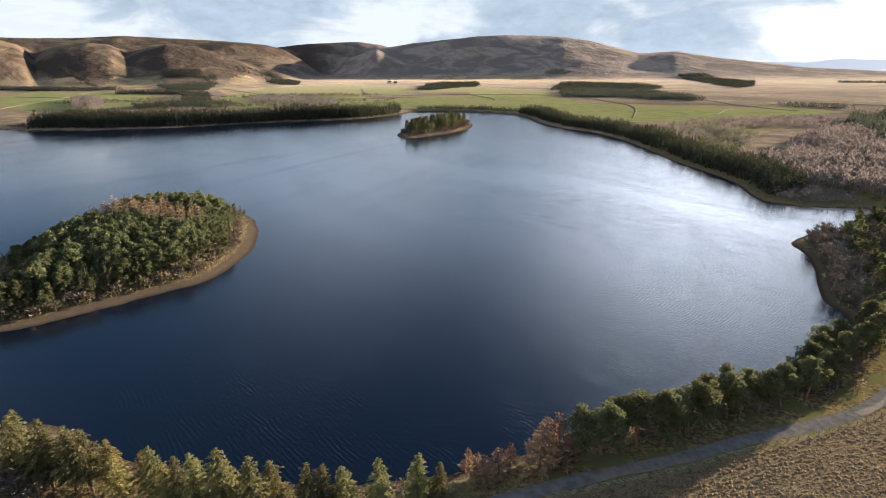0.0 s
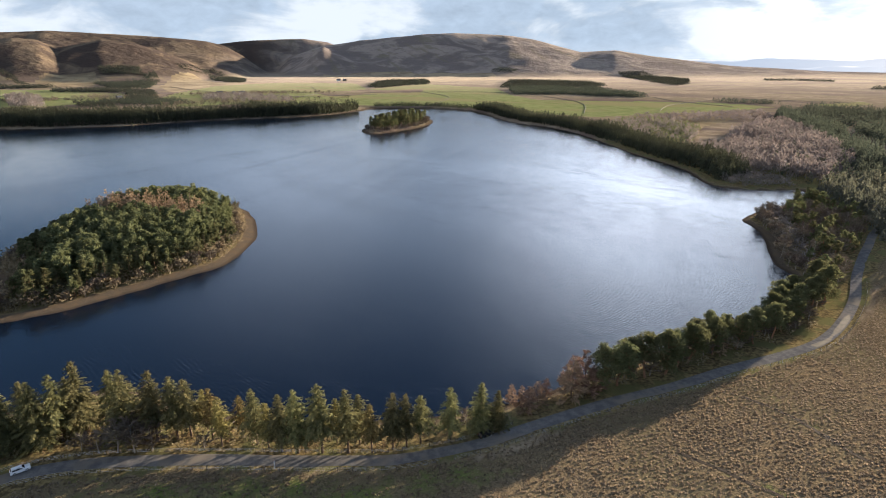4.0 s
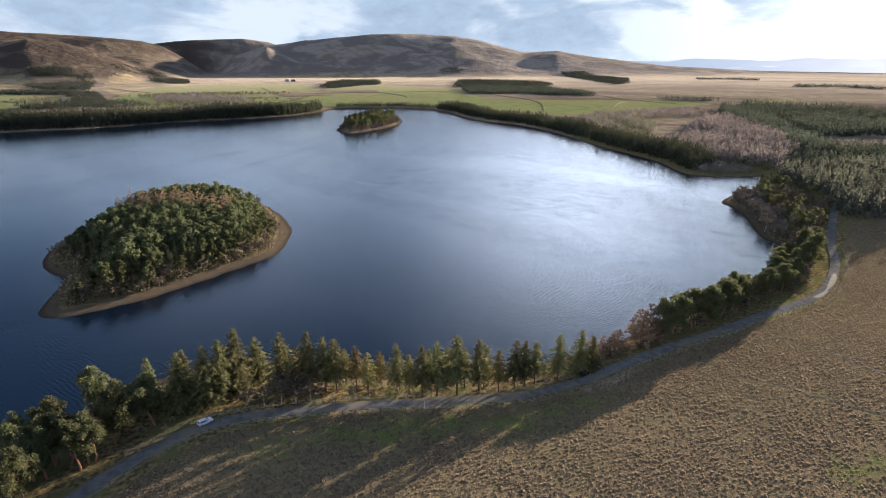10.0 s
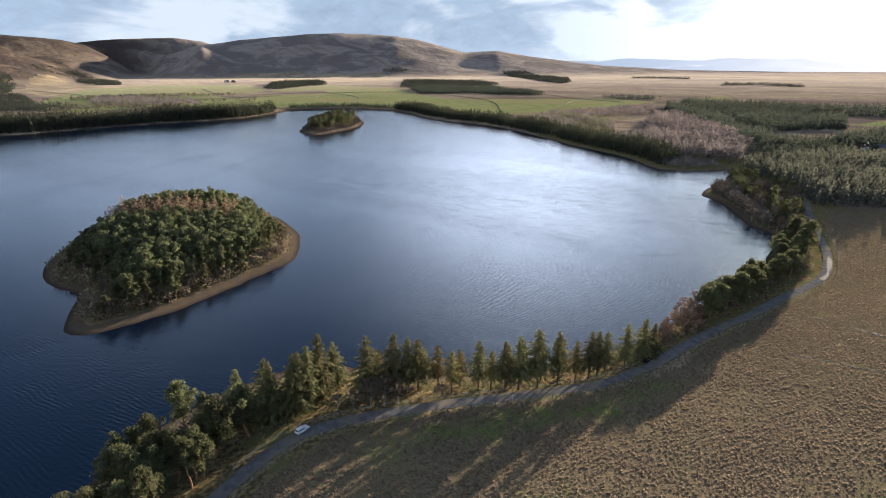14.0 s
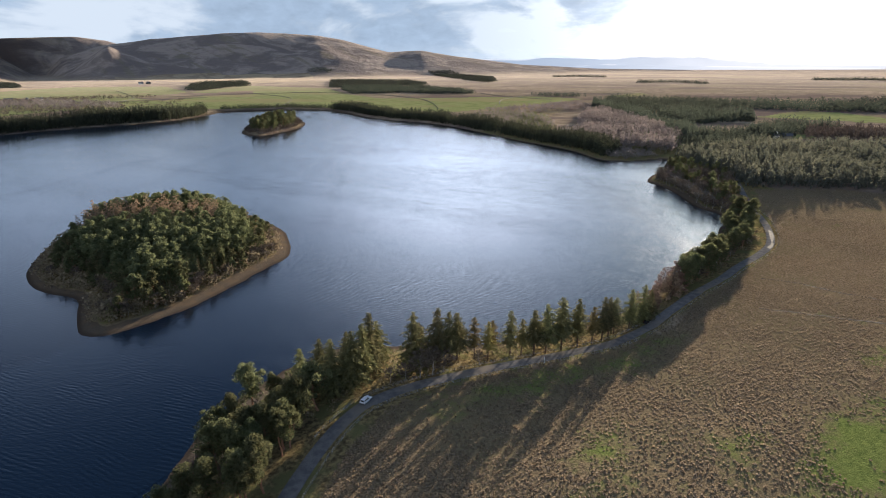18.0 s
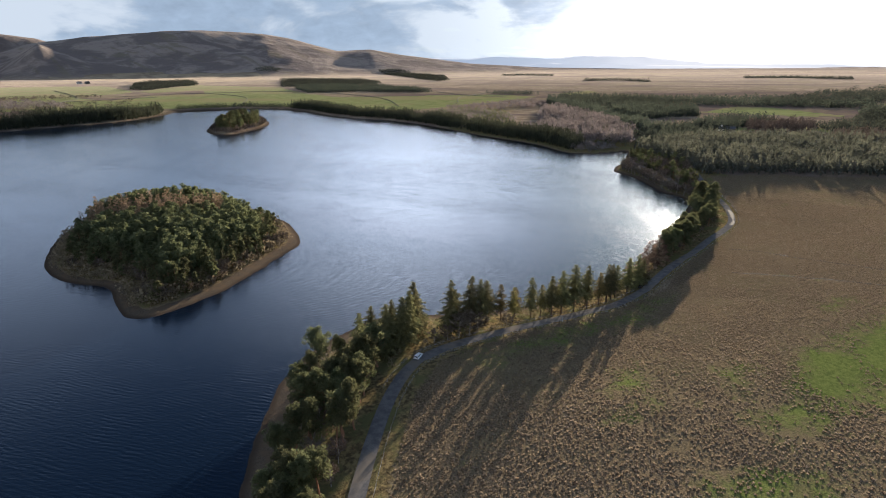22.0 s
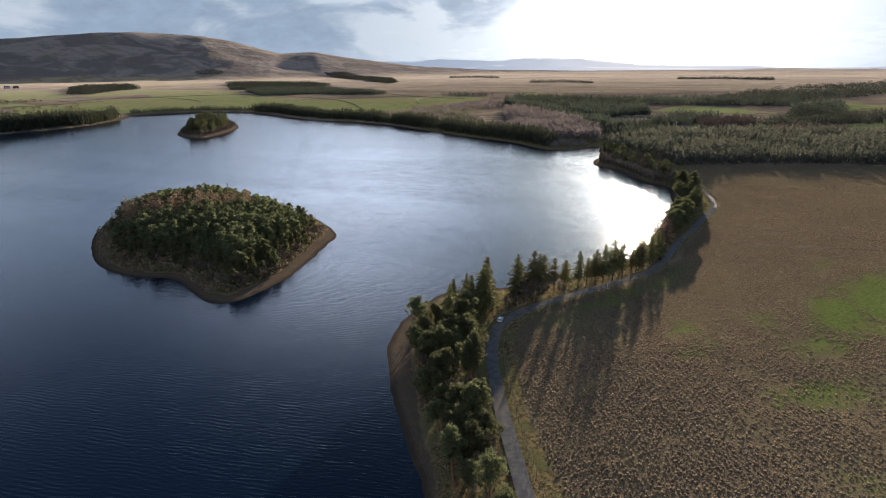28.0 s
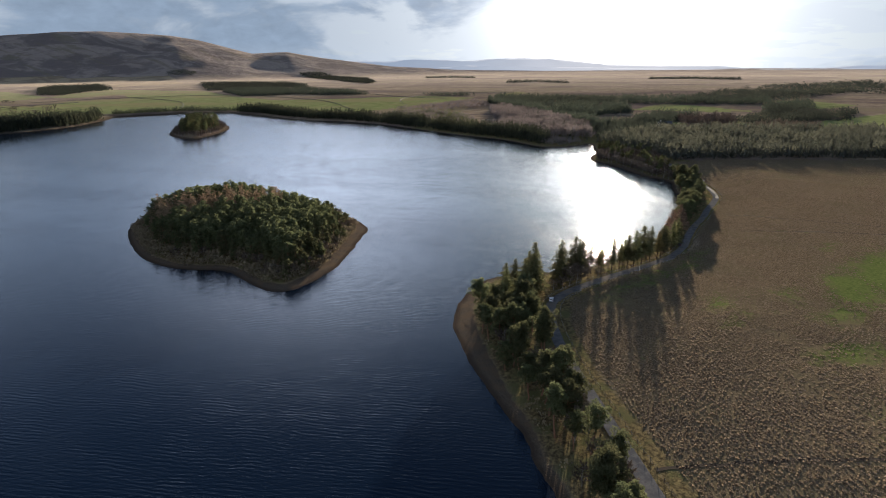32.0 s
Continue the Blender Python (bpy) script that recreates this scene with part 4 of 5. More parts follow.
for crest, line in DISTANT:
    a = np.arange(14.0, 100.0, 0.2)
    b, h = zip(*line)
    rad = np.radians(a)
    top = np.interp(a, b, h) + (fbm(a * 60, a * 0 + crest, 90.0, 4, 61) - 0.5) * 9
    rings = []
    for dr, k in ((-260, -0.2), (-160, 0.45), (-70, 0.82), (0, 1.0), (60, 0.6), (90, -0.2)):
        rr_ = crest + dr + (fbm(a * 40, a * 0 + dr, 70.0, 3, 62) - 0.5) * 60
        rings.append(np.column_stack([CENTRE[0] + rr_ * np.sin(rad), CENTRE[1] + rr_ * np.cos(rad), top * k]))
    n_ = len(a)
    i_ = np.arange(n_ - 1)
    faces = np.concatenate([np.stack([k * n_ + i_, k * n_ + i_ + 1, (k + 1) * n_ + i_ + 1, (k + 1) * n_ + i_], 1) for k in range(5)])
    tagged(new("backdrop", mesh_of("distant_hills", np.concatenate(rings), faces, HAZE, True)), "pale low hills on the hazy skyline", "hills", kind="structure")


# ---- woods far off: one object a wood ----
CONES = [tuft_shape(s + 30, 30) for s in range(6)]
SMALL_CONES = [tuft_shape(s + 20, 20) for s in range(5)]
TUFTS = [tuft_shape(s, 30) for s in range(6)]
SHORE_TUFTS = [tuft_shape(s + 90, 58) for s in range(5)]
DENSE_TUFTS = [tuft_shape(s + 80, 62) for s in range(5)]
TWIGS = [tuft_shape(s + 50, 26, True) for s in range(6)]
FINE_TWIGS = [tuft_shape(s + 70, 46, True) for s in range(6)]
BUSHY = [tuft_shape(s + 60, 40, True) for s in range(6)]


def wood(poly, spacing, h, w_, mat, label, shapes, seed, name="wood", category="wood", vary=(0.66, 1.25), gaps=0.26):
    p = spread_points(poly, spacing, seed)
    p = p[land_height(p)[0] > 0.7]
    g = np.random.default_rng(seed + 7)
    stand = fbm(p[:, 0], p[:, 1], spacing * 7, 3, seed)
    keep = stand + g.normal(0, 0.10, len(p)) > gaps
    p, stand = p[keep], stand[keep]
    hs = h * g.uniform(*vary, len(p)) * (0.72 + 0.56 * stand)
    ws = w_ * g.uniform(0.75, 1.25, len(p))
    return scatter(name, shapes, p, hs, ws, mat, label, category, seed)


def polar(az, r):
    return CENTRE + r * np.array([math.sin(radians(az)), math.cos(radians(az))])


# dark spruce belt along the far peninsula
pen = np.array(SHORE_FAR[14:22], float)
inner = pen + np.array([[-8, 22], [22, 66], [34, 74], [40, 76], [44, 78], [44, 80], [24, 84], [0, 84]])
wood(np.concatenate([pen + (inner - pen) * 0.14, inner[::-1]]), 3.9, 20.0, 7.0, WOOD_SHORE, "dense dark spruce belt behind the far shore", CONES + TUFTS, 101, vary=(0.82, 1.15), gaps=0.0)
# belt along the sunward shore
east = np.array([(212, 352), (224, 410), (218, 490), (219, 560), (217, 660), (202, 738), (172, 800), (156, 880), (153, 960), (134, 1038)], float)
wood(np.concatenate([east, (east + np.array([32, 12]))[::-1]]), 3.6, 13.5, 5.8, WOOD_SHORE, "strip of dark conifers along the shore", SHORE_TUFTS, 102)
wood([(134, 1045), (56, 1112), (-10, 1132), (-60, 1124), (-58, 1140), (0, 1150), (70, 1130), (150, 1052)], 4.5, 8.0, 5.4, WOOD_SHORE, "thin row of conifers at the head of the water", CONES, 103)
# leafless birch and larch wood behind it, broken by open tan grass
BIRCH_RING = [(252, 372), (276, 335), (352, 391), (434, 520), (521, 709), (483, 712), (349, 563), (296, 489), (262, 500)]
wood(BIRCH_RING, 5.0, 9.5, 6.6, BIRCH_WOOD, "leafless greyish-pink birch and larch wood", FINE_TWIGS, 104, vary=(0.6, 1.3), gaps=0.38)
wood([(336, 818), (461, 851), (607, 895), (590, 850), (532, 735), (440, 760), (388, 731)], 11.0, 7.0, 8.0, BIRCH_WOOD, "scattered leafless birches on open rough grass", FINE_TWIGS, 125)
wood([(313, 771), (368, 763), (376, 666), (300, 550), (262, 520), (240, 600), (250, 700)], 6.4, 8.0, 6.4, PINE, "scattered dark pines among bare birches", TUFTS, 105, vary=(0.5, 1.2))
wood([(300, 760), (368, 740), (350, 620), (300, 550), (262, 540), (255, 680)], 8.0, 8.0, 6.8, BIRCH_WOOD, "leafless birches between scattered pines", FINE_TWIGS, 126)
wood([(278, 320), (262, 352), (300, 440), (420, 620), (500, 720), (440, 560), (352, 391)], 17.0, 10.0, 6.0, WOOD_SHORE, "single dark conifers in the birch wood", TUFTS, 127)
wood([(172, 248), (180, 262), (200, 276), (222, 286), (238, 292), (226, 272), (204, 256), (186, 242)], 3.4, 4.2, 4.4, BIRCH_WOOD, "leafless brush on the spit", FINE_TWIGS, 145)
wood([(144, 180), (154, 202), (164, 222), (172, 240), (184, 242), (172, 216), (160, 194), (152, 178)], 3.4, 4.2, 4.4, BIRCH_WOOD, "leafless brush along the bay shore", FINE_TWIGS, 146)
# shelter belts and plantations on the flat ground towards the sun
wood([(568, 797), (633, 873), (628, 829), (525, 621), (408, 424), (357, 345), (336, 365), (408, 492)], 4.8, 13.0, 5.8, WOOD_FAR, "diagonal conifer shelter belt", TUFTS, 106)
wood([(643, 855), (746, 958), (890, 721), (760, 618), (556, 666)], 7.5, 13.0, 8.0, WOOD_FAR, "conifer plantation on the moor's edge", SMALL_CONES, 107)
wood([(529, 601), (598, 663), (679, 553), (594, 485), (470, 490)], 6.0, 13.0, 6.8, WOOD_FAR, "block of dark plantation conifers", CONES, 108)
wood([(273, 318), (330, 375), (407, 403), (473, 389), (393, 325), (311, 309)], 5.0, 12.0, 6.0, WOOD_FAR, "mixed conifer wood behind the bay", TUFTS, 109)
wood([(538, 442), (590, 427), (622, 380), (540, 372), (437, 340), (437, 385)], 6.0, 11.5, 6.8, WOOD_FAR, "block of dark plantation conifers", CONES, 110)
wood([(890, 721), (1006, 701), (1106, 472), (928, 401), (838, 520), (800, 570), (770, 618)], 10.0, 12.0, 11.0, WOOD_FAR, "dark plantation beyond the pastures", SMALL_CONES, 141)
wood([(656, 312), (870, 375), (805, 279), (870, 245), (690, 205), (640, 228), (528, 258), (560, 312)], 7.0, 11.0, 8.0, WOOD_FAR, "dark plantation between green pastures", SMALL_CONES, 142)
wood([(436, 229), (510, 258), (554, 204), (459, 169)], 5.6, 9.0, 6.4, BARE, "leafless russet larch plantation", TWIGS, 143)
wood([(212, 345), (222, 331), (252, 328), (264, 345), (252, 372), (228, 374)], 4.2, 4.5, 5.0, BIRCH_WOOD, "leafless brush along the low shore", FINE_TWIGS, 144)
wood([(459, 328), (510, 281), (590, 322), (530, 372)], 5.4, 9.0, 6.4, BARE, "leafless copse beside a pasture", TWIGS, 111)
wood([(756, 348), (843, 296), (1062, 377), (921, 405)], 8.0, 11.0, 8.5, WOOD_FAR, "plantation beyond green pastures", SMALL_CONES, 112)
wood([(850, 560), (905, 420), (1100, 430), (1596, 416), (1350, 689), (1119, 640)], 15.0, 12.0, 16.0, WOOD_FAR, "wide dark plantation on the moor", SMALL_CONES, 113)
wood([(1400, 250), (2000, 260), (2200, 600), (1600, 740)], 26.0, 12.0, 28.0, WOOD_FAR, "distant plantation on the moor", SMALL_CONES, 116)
wood([(900, 40), (1400, 90), (1300, 220), (900, 180)], 14.0, 11.0, 15.0, WOOD_FAR, "distant plantation on the moor", SMALL_CONES, 117)
# the young plantation behind the rush field
wood([(200, 198), (241, 171), (292, 127), (325, 91), (400, 30), (540, 140), (450, 225), (385, 300), (330, 320), (262, 318), (225, 245)], 5.0, 13.0, 6.2,
     WOOD_YOUNG, "grey-green young plantation behind the rush field", DENSE_TUFTS, 118, vary=(0.78, 1.2), gaps=0.0)
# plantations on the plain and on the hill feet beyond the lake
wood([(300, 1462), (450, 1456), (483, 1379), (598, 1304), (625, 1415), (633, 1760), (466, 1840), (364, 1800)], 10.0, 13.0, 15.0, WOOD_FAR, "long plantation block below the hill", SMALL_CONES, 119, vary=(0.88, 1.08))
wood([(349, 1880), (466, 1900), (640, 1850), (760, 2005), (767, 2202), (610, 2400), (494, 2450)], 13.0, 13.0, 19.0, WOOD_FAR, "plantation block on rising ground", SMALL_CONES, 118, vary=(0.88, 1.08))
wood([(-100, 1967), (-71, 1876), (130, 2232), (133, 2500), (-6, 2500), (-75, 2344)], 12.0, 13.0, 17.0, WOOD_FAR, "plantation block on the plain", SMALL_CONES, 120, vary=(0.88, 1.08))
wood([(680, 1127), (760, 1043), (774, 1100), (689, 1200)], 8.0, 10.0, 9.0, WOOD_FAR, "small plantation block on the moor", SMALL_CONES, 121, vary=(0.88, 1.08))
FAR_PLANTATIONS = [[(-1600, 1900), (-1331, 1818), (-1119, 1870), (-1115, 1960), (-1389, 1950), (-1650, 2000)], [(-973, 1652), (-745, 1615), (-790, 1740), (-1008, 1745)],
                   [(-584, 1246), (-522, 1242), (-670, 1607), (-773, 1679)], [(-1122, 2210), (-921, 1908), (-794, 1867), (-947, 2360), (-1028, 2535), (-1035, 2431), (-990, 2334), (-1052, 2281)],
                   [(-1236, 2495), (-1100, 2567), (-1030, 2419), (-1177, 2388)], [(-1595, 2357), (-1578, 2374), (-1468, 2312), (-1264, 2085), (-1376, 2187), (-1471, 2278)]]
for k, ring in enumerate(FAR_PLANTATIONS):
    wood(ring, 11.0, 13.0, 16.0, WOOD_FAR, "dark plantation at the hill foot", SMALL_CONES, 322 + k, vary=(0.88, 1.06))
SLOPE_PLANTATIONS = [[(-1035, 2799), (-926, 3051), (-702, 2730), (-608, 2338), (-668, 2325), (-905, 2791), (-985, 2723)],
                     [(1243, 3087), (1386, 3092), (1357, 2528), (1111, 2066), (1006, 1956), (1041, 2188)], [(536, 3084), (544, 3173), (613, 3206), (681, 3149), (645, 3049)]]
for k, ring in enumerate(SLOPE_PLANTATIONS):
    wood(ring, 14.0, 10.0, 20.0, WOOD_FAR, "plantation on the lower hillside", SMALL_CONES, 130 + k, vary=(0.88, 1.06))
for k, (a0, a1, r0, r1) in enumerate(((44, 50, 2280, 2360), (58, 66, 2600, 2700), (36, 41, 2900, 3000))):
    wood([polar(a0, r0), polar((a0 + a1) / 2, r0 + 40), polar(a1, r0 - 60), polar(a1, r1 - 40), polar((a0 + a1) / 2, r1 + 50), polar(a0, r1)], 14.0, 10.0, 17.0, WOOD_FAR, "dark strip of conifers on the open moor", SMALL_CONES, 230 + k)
wood([(-708, 1062), (-650, 1061), (-793, 1303), (-900, 1400), (-890, 1340)], 9.0, 12.0, 9.5, BIRCH_WOOD, "russet-brown copse beside the pasture", BUSHY, 137)
wood([(-605, 1092), (-536, 1091), (-621, 1220), (-686, 1220)], 9.0, 10.0, 8.0, WOOD_FAR, "conifer clump behind the spruce belt", TUFTS, 128)
wood([(-442, 1256), (-344, 1215), (-227, 1162), (-260, 1330), (-400, 1480), (-480, 1480)], 17.0, 10.0, 13.0, BIRCH_WOOD, "leafless trees round a farmstead", BUSHY, 129)
wood([(-620, 1170), (-450, 1120), (-420, 1170), (-520, 1290), (-640, 1260)], 10.0, 10.0, 9.0, WOOD_FAR, "mixed copse behind the spruce belt", TUFTS, 138)
wood([(-620, 782), (-470, 782), (-380, 822), (-385, 832), (-480, 796), (-620, 796)], 5.0, 5.0, 7.0, BARE, "leafless scrub along the far shore", TWIGS, 139)
# hedgerow and farm trees, leafless
for k, ring in enumerate(([(-560, 1440), (-360, 1490), (-180, 1540), (-170, 1580), (-390, 1570), (-600, 1500)], [(-760, 1280), (-640, 1330), (-560, 1350), (-590, 1400), (-720, 1380)],
                          [(-850, 1200), (-760, 1200), (-730, 1290), (-850, 1300)], [(-460, 1090), (-300, 1150), (-110, 1190), (-120, 1206), (-320, 1175), (-480, 1115)],
                          [(-420, 1220), (-250, 1290), (-120, 1330), (-125, 1345), (-270, 1310), (-430, 1240)])):
    wood(ring, 13.0, 8.0, 11.0, BARE, "leafless farm trees and hedges", TWIGS, 140 + k)

# ---- trees near at hand: each a thing of trunk and crown ----
PROTO = {}


def plant(kind, x, y, h, w_=1.0, turn=0.0, group=""):
    """Plants a tree of that kind, h metres high."""
    name, label, make, base_h, crown_mat, bark_mat = KINDS[kind]
    s = h / base_h
    m = pose(x, y, height_at(x, y) - 0.05, 0, 0, turn)
    size = Vector((s * w_, s * w_, s))
    if kind not in PROTO:
        crown, trunk, *dead = make()
        ob = tagged(new(name), label, "tree", group)
        part("trunk", trunk, bark_mat, ob)
        part("crown", crown, crown_mat, ob)
        for twigs in dead:
            tagged(part("dead_branches", twigs, DEAD_TWIG, ob, "dead leafless lower branches"), kind="stuff")
        ob.matrix_basis = m @ Matrix.Diagonal((*size, 1))
        PROTO[kind] = (ob, size)
        return ob
    ob, s0 = PROTO[kind]
    return copy_thing(ob, m @ Matrix.Diagonal((size.x / s0.x, size.y / s0.y, size.z / s0.z, 1)))


KINDS = {}
for q in range(4):
    KINDS["spruce%d" % q] = ("spruce_tree", "tall dark green spruce between lane and water", lambda q=q: shore_spruce(300 + q, 16.0, 4.0 + 0.3 * q, 0.24 + 0.05 * (q % 2), 34, 1.1), 16.0, SPRUCE, BARK)
    KINDS["pine%d" % q] = ("pine_tree", "round-topped Scots pine on the lake shore", lambda q=q: pine_shape(340 + q, 12.0, 2.9, 0.24 + 0.07 * q, 19, 110, 0.36), 12.0, PINE, PINE_BARK)
    KINDS["stemmed_pine%d" % q] = ("pine_tree", "tall Scots pine with a long bare stem", lambda q=q: pine_shape(350 + q, 12.0, 2.4, 0.52 + 0.04 * q, 12, 110, 0.35), 12.0, PINE, PINE_BARK)
    KINDS["isle_pine%d" % q] = ("pine_tree", "green pine in the island's wood", lambda q=q: pine_shape(360 + q, 12.0, 2.5, 0.22, 11, 46, 0.60, q % 2 == 0), 12.0, PINE, PINE_BARK)
    KINDS["isle_spruce%d" % q] = ("spruce_tree", "green spruce in the island's wood", lambda q=q: spruce_shape(380 + q, 12.0, 2.9, 0.06, 13, 3, 0.85), 12.0, SPRUCE, BARK)
for q in range(3):
    KINDS["warm%d" % q] = ("spruce_tree", "yellowish-green spruce with bare lower stem", lambda q=q: shore_spruce(320 + q, 14.0, 3.5 + 0.3 * q, 0.32, 27, 0.95), 14.0, SPRUCE_WARM, BARK)
    KINDS["broad%d" % q] = ("spruce_tree", "broad dark spruce clothed down to the ground", lambda q=q: shore_spruce(310 + q, 16.0, 5.2 + 0.3 * q, 0.07, 40, 1.25), 16.0, SPRUCE, BARK)
    KINDS["larch%d" % q] = ("larch_tree", "leafless brown larch on the lake shore", lambda q=q: bare_shape(330 + q, 11.0, 3.6, 40, 46, True, 0.10), 11.0, LARCH, BARK)
    KINDS["birch%d" % q] = ("birch_tree", "leafless grey birch beside the lane", lambda q=q: bare_shape(335 + q, 8.0, 2.5, 26, 34), 8.0, BARE, BIRCH_BARK)

# (x, y, height) of the spruces between lane and water
SPRUCES = [(-98, 88, 17.0), (-77.2, 86.6, 18.2), (-73.2, 87.1, 16.2), (-70.5, 87.8, 15.3), (-55.1, 83.9, 14.5), (-49.1, 80.6, 14.4), (-45.5, 79.9, 16.0), (-40.3, 79.4, 17.2),
           (-34.7, 79, 16.0), (-25.1, 79.4, 14.3), (-22.1, 80, 13.6), (-19, 81, 12.6), (-12.2, 81.6, 13.9), (-47, 84, 12), (-32.5, 82, 13)]
BROAD = [(-114, 87, 14.5), (-106.9, 85, 16), (-101.2, 86, 16.5), (-94.7, 91.2, 18.2), (-91, 97, 13), (-83.6, 87.6, 17.6), (-5, 83.2, 13.4), (-108, 93, 13), (-100, 96, 12), (-1, 84.2, 10.8)]
WARM = [(-65.4, 86.7, 13.2), (-62.6, 83.8, 12.4), (-52.3, 82.4, 11.7), (-29.6, 78.6, 12.6), (-59, 87.5, 11), (-68, 91, 11), (-37.5, 83, 11.5), (-80, 91, 12), (-42, 85, 11)]
LARCHES = [(8, 91, 8), (6.5, 93, 7), (11, 94, 7.5), (20, 95, 13), (24, 97, 13.8), (22, 100, 11), (14, 97, 6.5), (73, 117, 7), (27, 99, 8), (5, 96, 6), (70, 112, 5)]
PINES = [(29, 98, 13.3), (34, 100, 13.8), (39, 103, 12), (43, 103, 13.2), (49, 104, 13.6), (54, 107, 11), (58, 109, 13.1), (63, 114, 11.5), (68, 113, 12), (77, 116, 11.3), (84, 118, 11.6), (92, 121, 11.8),
         (98, 125, 11), (103, 128, 11.3), (110, 134, 12), (118, 138, 13), (126, 143, 15), (131, 151, 14), (-131, 66, 11.7), (-129, 70, 12.2), (-122, 69, 12.2), (-119, 75, 12.2), (-112, 80, 13)]
rnd = random.Random(4)
for i, (x, y, h) in enumerate(SPRUCES):
    plant("spruce%d" % (i % 4), x, y, h, 1.0, rnd.uniform(0, 360), "shore spruces")
for i, (x, y, h) in enumerate(BROAD):
    plant("broad%d" % (i % 3), x, y, h, 0.95, rnd.uniform(0, 360), "shore spruces")
for i, (x, y, h) in enumerate(WARM):
    plant("warm%d" % (i % 3), x, y, h, 1.0, rnd.uniform(0, 360), "shore spruces")
for i, (x, y, h) in enumerate(LARCHES):
    plant("larch%d" % (i % 3), x, y, h, 1.0, rnd.uniform(0, 360))
for i, (x, y, h) in enumerate(PINES):
    plant("pine%d" % (i % 4), x, y, h, 1.1, rnd.uniform(0, 360), "shore pines")
# leafless brush between the pines above the bay
for x, y in spread_points([(30, 100), (60, 108), (100, 122), (124, 140), (116, 144), (88, 126), (60, 117), (34, 106)], 4.4, 23):
    plant("birch%d" % rnd.randrange(3), x, y, rnd.uniform(3.0, 6.0), 1.4, rnd.uniform(0, 360), "bare birches")
# bare thorn scrub at the foot of the spruces
for x, y, h in ((-84, 82.8, 7.5), (-80.5, 82.5, 8), (-77, 83, 7), (-88, 83, 5), (-92, 84, 4.5), (-81, 84.6, 8.5), (-66, 82.6, 4), (-17, 84, 5), (-8, 86, 5)):
    plant("birch%d" % rnd.randrange(3), x, y, h, 1.25, rnd.uniform(0, 360), "bare birches")
# pines close along the water's edge towards the bay
edge_line = resample(spline([(66, 117.5), (88, 124.5), (107, 139.5), (128, 152), (141, 168), (144, 184), (152, 199), (162, 217), (171, 238), (178, 254), (196, 268)], False, 6), 5.4)
for i, (x, y) in enumerate(edge_line):
    if i < 17 and rnd.random() < 0.7:
        plant("pine%d" % rnd.randrange(4), x + rnd.uniform(-1, 1), y + rnd.uniform(-1, 1), rnd.uniform(8.5, 12.0), rnd.uniform(0.9, 1.15), rnd.uniform(0, 360), "shore pines")
    else:
        plant("birch%d" % rnd.randrange(3), x + rnd.uniform(-1.5, 1.5), y + rnd.uniform(-1, 1), rnd.uniform(5.0, 8.0), 1.3, rnd.uniform(0, 360), "bare birches")
# the wooded strip towards the south-west: pines, bare birches between
strip = [(-127, 58), (-136, 44), (-147, 28), (-158, 11), (-176, -16), (-186, -14), (-162, 20), (-150, 44), (-143, 62), (-134, 78), (-126, 88), (-118, 86), (-118, 70)]
for i, (x, y) in enumerate(spread_points(strip, 4.3, 21)):
    k = rnd.random()
    if k < 0.66:
        plant(rnd.choice(("pine%d", "stemmed_pine%d", "stemmed_pine%d")) % rnd.randrange(4), x, y, rnd.uniform(9.5, 14.0), rnd.uniform(0.8, 1.05), rnd.uniform(0, 360), "shore pines")
    elif k < 0.92:
        plant("birch%d" % rnd.randrange(3), x, y, rnd.uniform(5.0, 8.5), 1.0, rnd.uniform(0, 360), "bare birches")
# the strip round the bay
bay = [(122, 142), (130, 146), (146, 158), (168, 181), (206, 214), (226, 250), (240, 292), (226, 290), (204, 273), (190, 254), (176, 224), (162, 200), (150, 180), (140, 163)]
for i, (x, y) in enumerate(spread_points(bay, 5.2, 22)):
    if rnd.random() < (0.70 if y > 262 else 0.40):
        plant("isle_pine%d" % rnd.randrange(4), x, y, rnd.uniform(6.5, 11.0), 1.0, rnd.uniform(0, 360), "shore pines")
    else:
        plant("birch%d" % rnd.randrange(3), x, y, rnd.uniform(5.0, 8.0), 1.1, rnd.uniform(0, 360), "bare birches")

# ---- the wooded island ----
def unit_shape(pair, h):
    v, f = merge(pair)
    return v / h, f


isle_pts = spread_points(ISLAND_LINE, 4.1, 31)
inner_wood, inner_high, russet, russet_high = [], [], [], []
for (x, y), dd in zip(isle_pts, line_distance(isle_pts, ISLAND_LINE)):
    edge = 6.5 + (5.0 if x < -172 and y < 215 else 0) + (3 if x < -188 else 0)
    if dd < edge:
        continue
    h = (7.0 + min(dd - edge, 18) * 0.24 + (2.5 if y > 282 else 0)) * rnd.uniform(0.85, 1.15)
    rust = abs((x + 150) * 0.30 + (y - 266)) < 9 and -186 < x < -120
    fringe = dd < edge + 5
    if rust:
        russet.append((x, y))
        russet_high.append(h * 1.3)
    elif fringe and rnd.random() < 0.5:
        plant("birch%d" % rnd.randrange(3), x, y, h * rnd.uniform(0.45, 0.7), 1.35, rnd.uniform(0, 360), "island trees")
    elif dd < edge + 11 and y < 250:
        plant(("isle_pine%d" if rnd.random() < 0.65 else "isle_spruce%d") % rnd.randrange(4), x, y, h, rnd.uniform(1.0, 1.3), rnd.uniform(0, 360), "island trees")
    else:
        inner_wood.append((x, y))
        inner_high.append(h)
